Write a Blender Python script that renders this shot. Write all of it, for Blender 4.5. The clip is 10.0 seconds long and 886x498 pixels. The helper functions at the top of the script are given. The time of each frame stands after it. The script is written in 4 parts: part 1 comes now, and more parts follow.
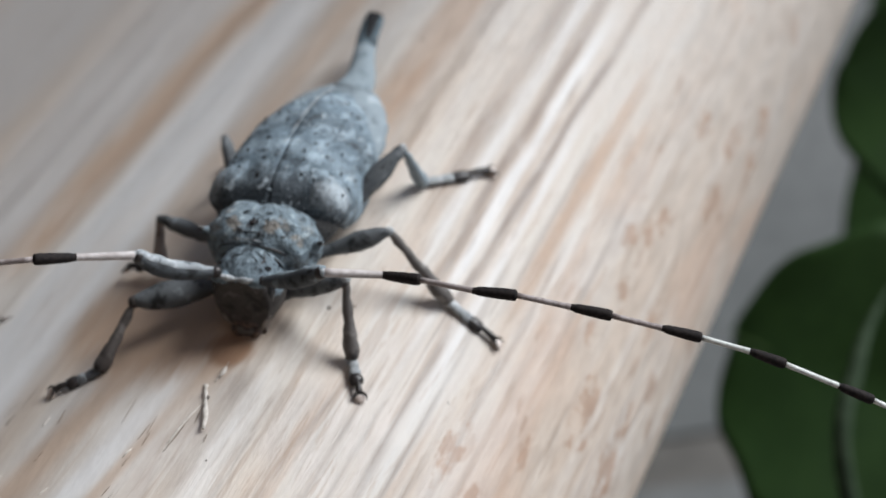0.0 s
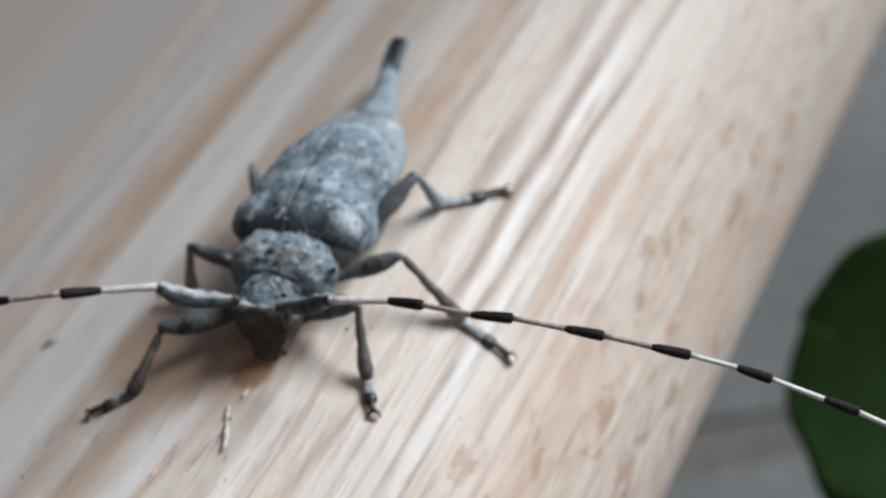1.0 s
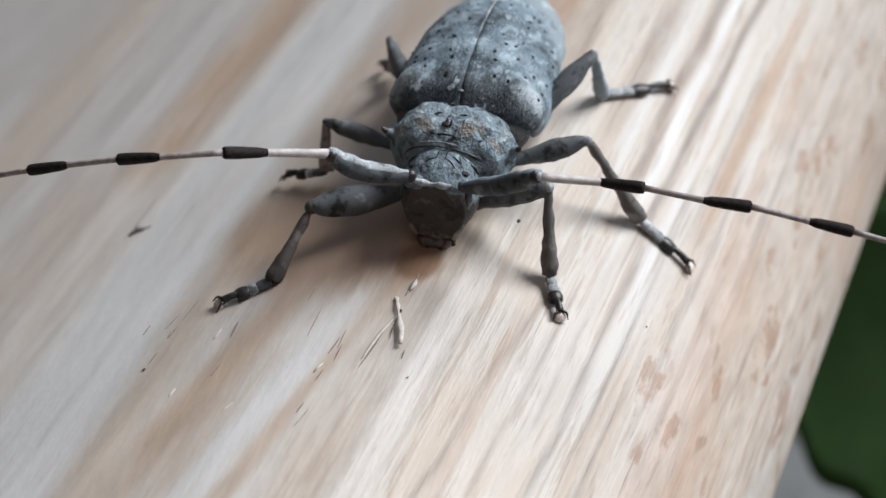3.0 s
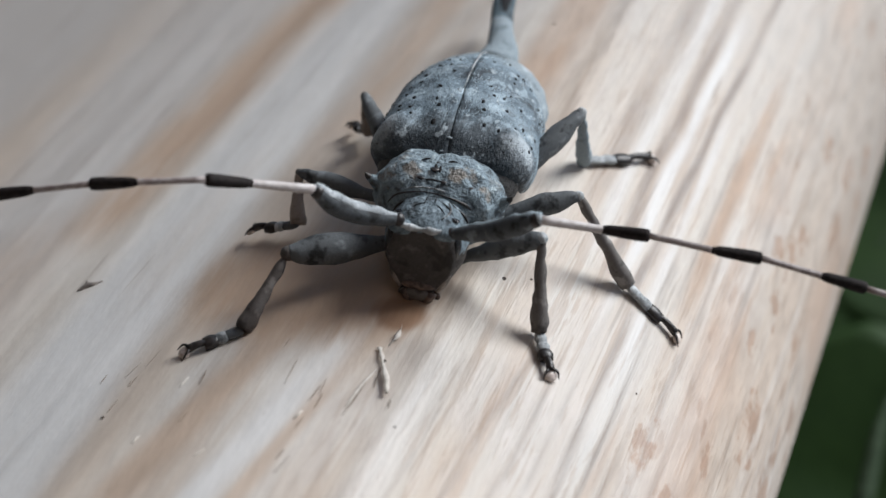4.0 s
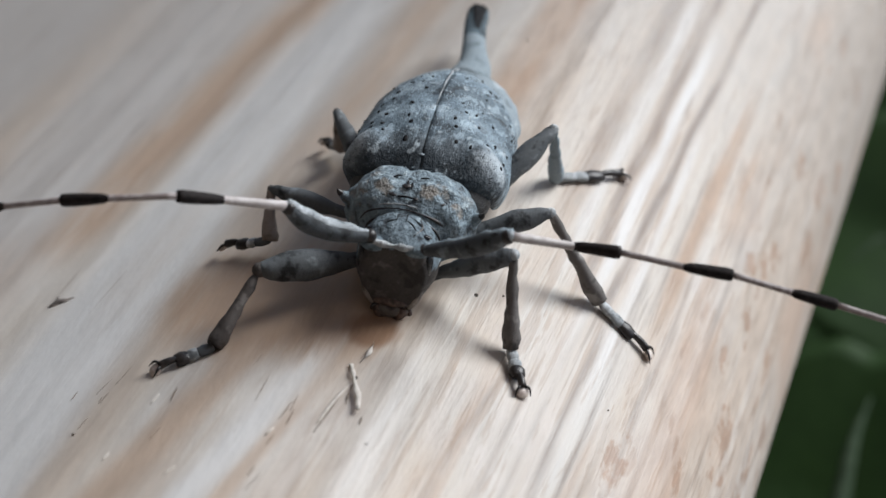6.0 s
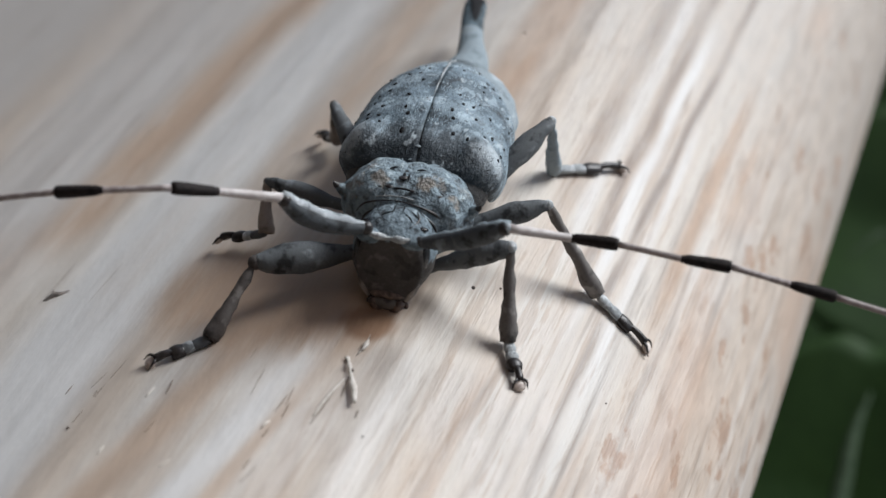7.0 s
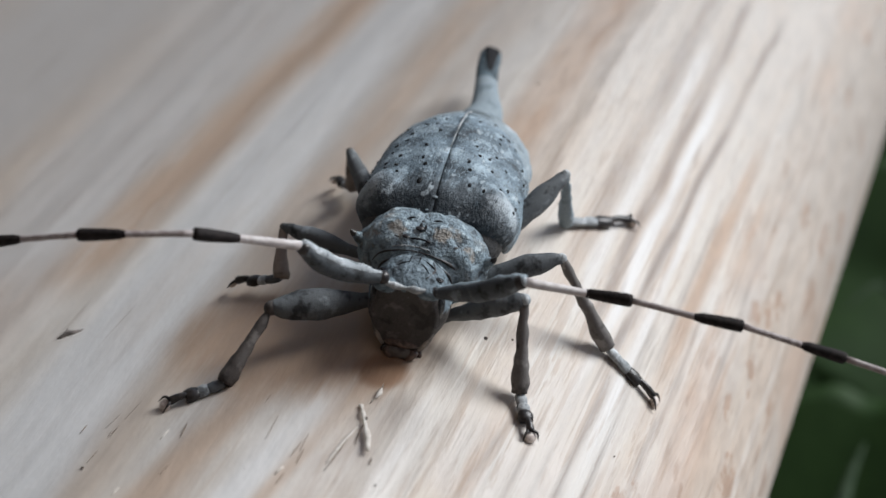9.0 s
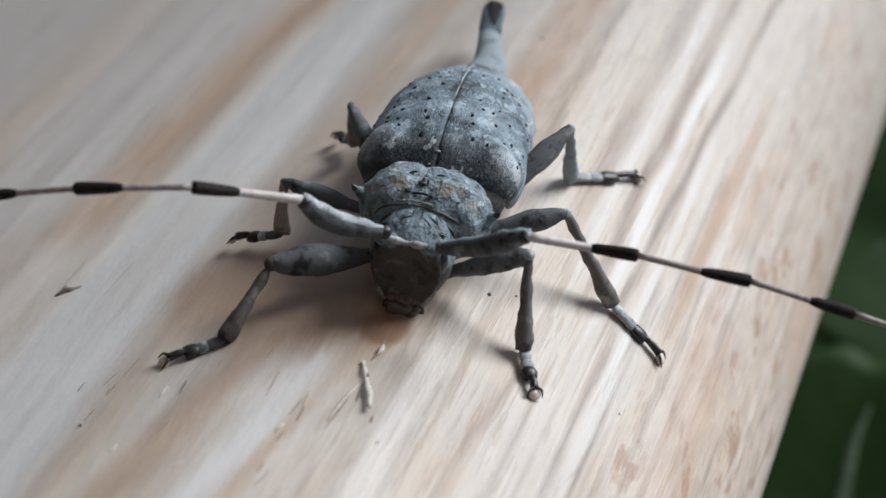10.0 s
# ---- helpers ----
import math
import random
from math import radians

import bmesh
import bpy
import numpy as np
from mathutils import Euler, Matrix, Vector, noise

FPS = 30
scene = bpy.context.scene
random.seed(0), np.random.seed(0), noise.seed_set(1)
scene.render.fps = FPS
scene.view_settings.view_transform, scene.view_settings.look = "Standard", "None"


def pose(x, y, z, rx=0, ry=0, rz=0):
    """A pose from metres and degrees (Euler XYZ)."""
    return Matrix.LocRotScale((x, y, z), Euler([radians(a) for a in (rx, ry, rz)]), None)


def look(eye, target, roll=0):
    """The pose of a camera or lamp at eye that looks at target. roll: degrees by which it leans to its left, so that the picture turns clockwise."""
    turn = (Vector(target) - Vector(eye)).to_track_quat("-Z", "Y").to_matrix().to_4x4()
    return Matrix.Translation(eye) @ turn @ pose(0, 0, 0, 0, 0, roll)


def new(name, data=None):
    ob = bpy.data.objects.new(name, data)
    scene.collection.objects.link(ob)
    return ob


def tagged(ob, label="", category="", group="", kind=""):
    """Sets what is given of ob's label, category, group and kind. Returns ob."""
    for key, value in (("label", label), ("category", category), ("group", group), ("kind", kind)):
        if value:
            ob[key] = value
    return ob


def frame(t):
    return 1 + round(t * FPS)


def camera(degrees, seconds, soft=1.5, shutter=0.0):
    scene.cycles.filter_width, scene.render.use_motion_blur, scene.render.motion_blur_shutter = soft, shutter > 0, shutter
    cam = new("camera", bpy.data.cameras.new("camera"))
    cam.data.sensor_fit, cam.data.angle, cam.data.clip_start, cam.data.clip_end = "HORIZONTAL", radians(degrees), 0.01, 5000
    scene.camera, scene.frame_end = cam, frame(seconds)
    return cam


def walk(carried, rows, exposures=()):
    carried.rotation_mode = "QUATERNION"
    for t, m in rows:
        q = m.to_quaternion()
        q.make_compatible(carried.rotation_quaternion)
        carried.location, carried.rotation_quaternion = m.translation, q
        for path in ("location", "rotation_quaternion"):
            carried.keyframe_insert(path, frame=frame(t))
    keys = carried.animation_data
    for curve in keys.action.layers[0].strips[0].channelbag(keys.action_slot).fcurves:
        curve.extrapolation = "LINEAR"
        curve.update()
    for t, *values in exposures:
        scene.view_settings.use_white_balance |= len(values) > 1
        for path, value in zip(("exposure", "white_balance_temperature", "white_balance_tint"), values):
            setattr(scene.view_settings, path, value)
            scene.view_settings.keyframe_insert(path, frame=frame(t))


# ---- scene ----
MM = 0.001          # lengths of the things below are given in millimetres
# the log's outline across its length: sideways, up
PROFILE = [(0, 0), (3.2, -0.45), (6.1, -1.7), (8.2, -3.4), (9.9, -5.6), (11.1, -8.3), (11.7, -11.7), (10.5, -17), (4, -32), (-12, -70), (-34, -120), (-48, -147), (-56, -150), (-110, -150), (-180, -150), (-188, -147),
           (-180, -138), (-110, -82), (-56, -41), (-34, -23.2), (-20, -11.9), (-11.5, -5.95), (-6.7, -2.7), (-3, -0.75)]

# ---------------------------------------------------------------- camera
cam = camera(25.98, 10.0)
cam.data.dof.use_dof = True
cam.data.dof.focus_distance = 0.057
cam.data.dof.aperture_fstop = 85
walk(cam, [
    (0.0, pose(0.017008, -0.043272, 0.047806, 44.5464, -5.8066, 22.8140)),
    (0.1, pose(0.017608, -0.043305, 0.047347, 44.2311, -5.0911, 23.1549)),
    (0.2, pose(0.019372, -0.043171, 0.049153, 44.1233, -3.8902, 23.5628)),
    (0.3, pose(0.022073, -0.042061, 0.050788, 44.4269, -2.5409, 24.6388)),
    (0.4, pose(0.022575, -0.041956, 0.052128, 44.0737, -2.4620, 24.4906)),
    (0.5, pose(0.021402, -0.042056, 0.052176, 43.5269, -2.2108, 24.3942)),
    (0.7, pose(0.021988, -0.041975, 0.051168, 43.5061, -1.7980, 24.8310)),
    (1.0, pose(0.021139, -0.042300, 0.051586, 43.4847, -1.8487, 24.6308)),
    (1.5, pose(0.020487, -0.042305, 0.050576, 43.1513, -2.2081, 24.6211)),
    (2.0, pose(0.018781, -0.042943, 0.049101, 42.8984, -2.3691, 24.6782)),
    (2.5, pose(0.016198, -0.043911, 0.046547, 43.4262, -3.9241, 24.1596)),
    (2.6, pose(0.014931, -0.044439, 0.044656, 43.7653, -5.0180, 23.7575)),
    (2.7, pose(0.012894, -0.044569, 0.043734, 43.8146, -6.2832, 23.0608)),
    (3.8, pose(0.005378, -0.046755, 0.035922, 48.8961, -12.4803, 20.4845)),
    (3.9, pose(0.005714, -0.046754, 0.035568, 49.7847, -13.1343, 20.2685)),
    (4.0, pose(0.005799, -0.046520, 0.035508, 50.4121, -13.5263, 19.9589)),
    (4.5, pose(0.005724, -0.046754, 0.035787, 51.3548, -14.2624, 19.4016)),
    (5.0, pose(0.005782, -0.046683, 0.035775, 51.2136, -14.2352, 19.3696)),
    (5.5, pose(0.005813, -0.046588, 0.035697, 51.0810, -14.1092, 19.3917)),
    (7.0, pose(0.006020, -0.046276, 0.035281, 50.9426, -13.9642, 19.3953)),
    (7.5, pose(0.005874, -0.046278, 0.035511, 50.8399, -14.1413, 19.6190)),
    (8.0, pose(0.005905, -0.046288, 0.035400, 50.8605, -14.1147, 19.5706)),
    (8.5, pose(0.005677, -0.046458, 0.035687, 51.1086, -14.3665, 19.7869)),
    (9.0, pose(0.005066, -0.046743, 0.035842, 51.7209, -15.4415, 20.0215)),
    (9.5, pose(0.005090, -0.046582, 0.035284, 51.3307, -15.4749, 20.0278)),
    (10.0, pose(0.005117, -0.046245, 0.035107, 50.6879, -15.3560, 20.0807)),
], [(0.0, 0.04), (1.5, 0.05), (2.2, 0.10), (2.7, 0.16), (3.8, 0.08), (4.5, 0.05), (10.0, 0.05)])

# ---------------------------------------------------------------- light
world = bpy.data.worlds.new("daylight")
scene.world = world
world.use_nodes = True
wn = world.node_tree
sky = wn.nodes.new("ShaderNodeTexSky")
sky.sky_type = "NISHITA"
sky.sun_disc = False
sky.sun_elevation, sky.sun_rotation = radians(47), radians(32)
wn.links.new(sky.outputs[0], wn.nodes["Background"].inputs[0])
wn.nodes["Background"].inputs[1].default_value = 0.075
sun = new("sun", bpy.data.lights.new("sun", "SUN"))
sun.data.energy, sun.data.angle, sun.data.color = 3.92, radians(32), (0.97, 1.0, 1.02)
sun.matrix_world = look((0.505, 0.81, 1.02), (0, 0, 0))


# ---------------------------------------------------------------- materials
class Nodes:
    """Short hand for a node material."""

    def __init__(self, name, rough=0.6):
        self.m = bpy.data.materials.new(name)
        self.m.use_nodes = True
        self.t = self.m.node_tree
        self.b = self.t.nodes["Principled BSDF"]
        self.b.inputs["Roughness"].default_value = rough
        self.co = self.t.nodes.new("ShaderNodeTexCoord").outputs["Object"]

    def put(self, socket, value):
        if isinstance(value, bpy.types.NodeSocket):
            self.t.links.new(value, socket)
        else:
            socket.default_value = value

    def at(self, scale, co=None, loc=(0, 0, 0)):
        n = self.t.nodes.new("ShaderNodeMapping")
        self.put(n.inputs["Vector"], co or self.co)
        n.inputs["Scale"].default_value = scale
        n.inputs["Location"].default_value = loc
        return n.outputs[0]

    def noise(self, vec, scale=1.0, detail=3.0, rough=0.55, distortion=0.0):
        n = self.t.nodes.new("ShaderNodeTexNoise")
        self.put(n.inputs["Vector"], vec)
        n.inputs["Scale"].default_value, n.inputs["Detail"].default_value = scale, detail
        n.inputs["Roughness"].default_value, n.inputs["Distortion"].default_value = rough, distortion
        return n.outputs["Fac"]

    def cells(self, vec, scale=1.0, rand=1.0, out="Distance"):
        n = self.t.nodes.new("ShaderNodeTexVoronoi")
        self.put(n.inputs["Vector"], vec)
        n.inputs["Scale"].default_value, n.inputs["Randomness"].default_value = scale, rand
        return n.outputs[out]

    def ramp(self, fac, stops, smooth=True):
        n = self.t.nodes.new("ShaderNodeValToRGB")
        self.put(n.inputs[0], fac)
        e = n.color_ramp.elements
        n.color_ramp.interpolation = "EASE" if smooth else "LINEAR"
        while len(e) < len(stops):
            e.new(0.5)
        for el, (p, c) in zip(e, stops):
            el.position = p
            el.color = (*c, 1) if isinstance(c, tuple) else (c, c, c, 1)
        return n.outputs[0]

    def mix(self, fac, a, b, kind="MIX"):
        n = self.t.nodes.new("ShaderNodeMix")
        n.data_type, n.blend_type = "RGBA", kind
        self.put(n.inputs[0], fac)
        self.put(n.inputs[6], (*a, 1) if isinstance(a, tuple) else a)
        self.put(n.inputs[7], (*b, 1) if isinstance(b, tuple) else b)
        return n.outputs[2]

    def math(self, op, a, b=0.0):
        n = self.t.nodes.new("ShaderNodeMath")
        n.operation = op
        self.put(n.inputs[0], a)
        self.put(n.inputs[1], b)
        return n.outputs[0]

    def split(self, vec):
        n = self.t.nodes.new("ShaderNodeSeparateXYZ")
        self.put(n.inputs[0], vec)
        return n.outputs

    def join(self, x, y, z=0.0):
        n = self.t.nodes.new("ShaderNodeCombineXYZ")
        for s, v in zip(n.inputs, (x, y, z)):
            self.put(s, v)
        return n.outputs[0]

    def done(self, colour, bump=None, strength=0.3, depth=0.0001, rough=None):
        self.put(self.b.inputs["Base Color"], (*colour, 1) if isinstance(colour, tuple) else colour)
        if bump is not None:
            n = self.t.nodes.new("ShaderNodeBump")
            n.inputs["Strength"].default_value, n.inputs["Distance"].default_value = strength, depth
            self.put(n.inputs["Height"], bump)
            self.put(self.b.inputs["Normal"], n.outputs[0])
        if rough is not None:
            self.put(self.b.inputs["Roughness"], rough)
        return self.m


def wood_material():
    """Debarked pine: broad pale and tan bands along the length, long fibre lines, brown flecks near the rounded flank."""
    n = Nodes("debarked_pine", 0.55)
    co = n.at((1000, 1000, 1000))
    x, y, _ = n.split(co)
    drift = n.math("SUBTRACT", n.noise(n.at((0.10, 0.045, 0.1), co), 1, 2), 0.5)
    ragged = n.math("SUBTRACT", n.noise(n.at((0.9, 0.10, 0.5), co), 1, 4, 0.65), 0.5)
    xw = n.math("ADD", x, n.math("ADD", n.math("MULTIPLY", drift, 0.9), n.math("MULTIPLY", ragged, n.ramp(n.math("DIVIDE", n.math("ADD", x, 40.0), 56.0), [((-9.0 + 40) / 56, 0.05), ((0.0 + 40) / 56, 0.4)]))))
    pos = n.math("DIVIDE", n.math("ADD", xw, 40.0), 56.0)
    white, cream, sand, tan, brown, grey = (0.615, 0.605, 0.59), (0.565, 0.515, 0.46), (0.52, 0.44, 0.37), (0.45, 0.34, 0.26), (0.37, 0.258, 0.185), (0.215, 0.17, 0.145)
    dull, pink = (0.50, 0.47, 0.445), (0.53, 0.445, 0.375)
    bands = [(-39, tan), (-34, sand), (-30, dull), (-24, dull), (-20.5, sand), (-17.5, dull), (-15.4, dull), (-12.2, cream), (-10.6, white), (-8.6, white), (-7.2, sand), (-5.9, cream), (-4.9, sand),
             (-3.5, cream), (-2.4, cream), (-1.5, sand), (-0.4, sand), (0.9, cream), (1.9, sand), (2.6, cream), (3.4, sand), (3.9, cream), (4.5, sand),
             (5.0, cream), (5.5, cream), (6.1, sand), (6.7, cream), (7.6, pink), (8.7, sand), (10.2, pink), (14, pink)]
    col = n.ramp(pos, [((p + 40) / 56, c) for p, c in bands])
    # how streaky the wood is: smooth on the worn flank, open-grained on the crown
    right = n.ramp(pos, [((-13.0 + 40) / 56, 0.05), ((-8.0 + 40) / 56, 0.18), ((-3.0 + 40) / 56, 0.40), ((2.0 + 40) / 56, 1.0)])
    cloud = n.noise(n.at((0.24, 0.085, 0.3), co, (6, 3, 0)), 1, 2, 0.5)
    col = n.mix(n.ramp(cloud, [(0.48, 0.0), (0.68, 0.40)]), col, white)
    col = n.mix(n.ramp(cloud, [(0.30, 0.40), (0.48, 0.0)]), col, sand)
    st = n.noise(n.at((1.05, 0.028, 0.6), co, (3.1, 0.4, 0)), 1, 3, 0.55)
    col = n.mix(n.math("MULTIPLY", n.ramp(st, [(0.52, 0.0), (0.63, 0.22)]), right), col, tan)
    st2 = n.noise(n.at((1.3, 0.035, 0.4), co, (8.1, 2.4, 0)), 1, 3, 0.55)
    col = n.mix(n.math("MULTIPLY", n.ramp(st2, [(0.52, 0.0), (0.62, 0.30)]), right), col, (0.62, 0.59, 0.555))
    # grey-brown fibre lines
    ln = n.noise(n.at((1.9, 0.085, 1.0), co, (1, 5, 0)), 1, 4, 0.62)
    col = n.mix(n.math("MULTIPLY", n.ramp(ln, [(0.57, 0.0), (0.62, 0.48)]), right), col, (0.35, 0.255, 0.19))
    ln2 = n.noise(n.at((4.0, 0.26, 2.0), co, (4, 9, 0)), 1, 4, 0.7)
    col = n.mix(n.math("MULTIPLY", n.ramp(ln2, [(0.56, 0.0), (0.63, 0.42)]), right), col, (0.35, 0.255, 0.19))
    # duller colour along the far stretch, browner where the grain is open
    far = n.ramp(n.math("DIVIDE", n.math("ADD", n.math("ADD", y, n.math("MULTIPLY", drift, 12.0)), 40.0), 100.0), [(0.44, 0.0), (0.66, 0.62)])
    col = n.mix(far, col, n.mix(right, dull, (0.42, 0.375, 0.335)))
    # long streaks along the length, held by the log's mesh: tan, warm, grey and pale ones
    held = n.t.nodes.new("ShaderNodeAttribute")
    held.attribute_name = "streaks"
    split_streaks = n.split(held.outputs["Vector"])
    col = n.mix(split_streaks[0], col, tan)
    col = n.mix(split_streaks[1], col, (0.40, 0.275, 0.195))
    col = n.mix(held.outputs["Alpha"], col, (0.655, 0.645, 0.635))
    col = n.mix(split_streaks[2], col, grey)
    # a few dark hairline cracks everywhere
    ln3 = n.noise(n.at((3.2, 0.12, 2.0), co, (14, 2, 0)), 1, 2, 0.5)
    col = n.mix(n.ramp(ln3, [(0.69, 0.0), (0.75, 0.4)]), col, (0.20, 0.145, 0.11))
    # small flecks on the rounded flank
    wob = n.noise(n.at((0.5, 0.25, 0.3), co), 1, 2)
    rag = n.noise(n.at((3.0, 1.2, 2.0), co, (5, 5, 0)), 1, 3, 0.6)
    ragc = n.math("SUBTRACT", rag, 0.5)
    spot = n.join(n.math("ADD", n.math("MULTIPLY", x, 1.45), n.math("MULTIPLY", wob, 2.2)), n.math("MULTIPLY", y, 0.42))
    size = n.math("MULTIPLY", n.math("SUBTRACT", n.split(n.cells(spot, 1.0, 1.0, "Color"))[0], 0.45), 0.34)
    fl = n.math("SUBTRACT", n.cells(spot, 1.0), size)
    flk = n.ramp(n.math("ADD", fl, n.math("MULTIPLY", ragc, 0.45)), [(0.05, 0.6), (0.22, 0.0)])
    side = n.ramp(n.math("DIVIDE", n.math("ADD", xw, 40.0), 56.0), [((5.4 + 40) / 56, 0.0), ((8.4 + 40) / 56, 1.0)])
    gate = n.ramp(n.noise(n.at((0.22, 0.09, 0.2), co, (2, 2, 0)), 1, 3), [(0.36, 0.3), (0.54, 1.0)])
    warm = n.ramp(n.noise(n.at((0.16, 0.07, 0.2), co, (7, 1, 0)), 1, 3), [(0.48, 0.0), (0.66, 0.5)])
    col = n.mix(n.math("MULTIPLY", warm, side), col, (0.50, 0.345, 0.255))
    col = n.mix(n.math("MULTIPLY", n.math("MULTIPLY", flk, side), gate), col, (0.32, 0.205, 0.145))
    # large flecks, also held by the mesh
    held2 = n.t.nodes.new("ShaderNodeAttribute")
    held2.attribute_name = "fleck"
    near = held2.outputs["Fac"]
    col = n.mix(n.ramp(n.math("MULTIPLY", n.math("ADD", near, n.math("MULTIPLY", ragc, 3.2)), 0.5), [(0.15, 0.65), (0.55, 0.0)]), col, (0.34, 0.205, 0.135))
    # brown wood darkened to carry the beetle's shadow; rusty chewed stain; pale patch
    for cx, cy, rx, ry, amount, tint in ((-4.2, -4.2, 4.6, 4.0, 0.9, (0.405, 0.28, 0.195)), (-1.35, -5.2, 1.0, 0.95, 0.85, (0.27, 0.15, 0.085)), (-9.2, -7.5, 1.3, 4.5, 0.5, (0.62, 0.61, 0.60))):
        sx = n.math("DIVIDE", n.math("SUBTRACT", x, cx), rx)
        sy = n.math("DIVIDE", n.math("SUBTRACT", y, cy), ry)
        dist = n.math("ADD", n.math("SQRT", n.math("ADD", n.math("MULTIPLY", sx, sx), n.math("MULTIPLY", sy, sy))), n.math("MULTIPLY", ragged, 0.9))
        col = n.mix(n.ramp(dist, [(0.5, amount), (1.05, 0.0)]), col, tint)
    # fine mottling all over
    mott = n.noise(n.at((2.2, 0.7, 2.0), co), 1, 3, 0.6)
    col = n.mix(n.math("ADD", n.math("MULTIPLY", right, 0.16), 0.08), col, n.ramp(mott, [(0.3, 0.35), (0.7, 0.70)]), "OVERLAY")
    h = n.math("ADD", n.math("MULTIPLY", n.math("ADD", ln2, ln), n.math("MULTIPLY", right, 0.6)), n.math("ADD", n.math("MULTIPLY", mott, 0.3), n.math("MULTIPLY", cloud, 0.3)))
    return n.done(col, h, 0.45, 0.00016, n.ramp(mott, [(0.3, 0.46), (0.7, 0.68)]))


def hair_material(name, dark, mid, light, blotch=0.9, brown=None, depth=0.00009, fuzz=0.35, spots=()):
    """Fine lying hair over a black shell: pale and dark patches with a short nap along the body."""
    n = Nodes(name, 0.72)
    co = n.at((1000, 1000, 1000))
    big = n.noise(n.at((blotch, blotch * 0.8, blotch), co), 1, 3, 0.6)
    nap = n.noise(n.at((13, 6, 11), co), 1, 3, 0.7)
    col = n.ramp(big, [(0.34, dark), (0.47, mid), (0.56, mid), (0.68, light)])
    if brown:
        col = n.mix(n.ramp(n.noise(n.at((1.3, 1.1, 1.3), co, (5, 3, 1)), 1, 2), [(0.52, 0.0), (0.7, 0.35)]), col, brown)
    for sx, sy, sz, reach in spots:
        d = n.t.nodes.new("ShaderNodeVectorMath")
        d.operation = "DISTANCE"
        n.put(d.inputs[0], co)
        d.inputs[1].default_value = (sx, sy, sz)
        edge = n.math("ADD", n.math("DIVIDE", d.outputs["Value"], reach), n.math("MULTIPLY", n.math("SUBTRACT", big, 0.5), 2.6))
        col = n.mix(n.ramp(edge, [(0.35, 0.75), (0.85, 0.0)]), col, (0.335, 0.295, 0.25))
    col = n.mix(n.ramp(nap, [(0.32, fuzz), (0.50, 0.0)]), col, dark)
    col = n.mix(n.ramp(nap, [(0.56, 0.0), (0.74, fuzz)]), col, light)
    n.b.inputs["Specular IOR Level"].default_value = 0.35
    return n.done(col, n.math("ADD", nap, n.math("MULTIPLY", big, 0.5 + depth * 12000)), 0.6, depth)


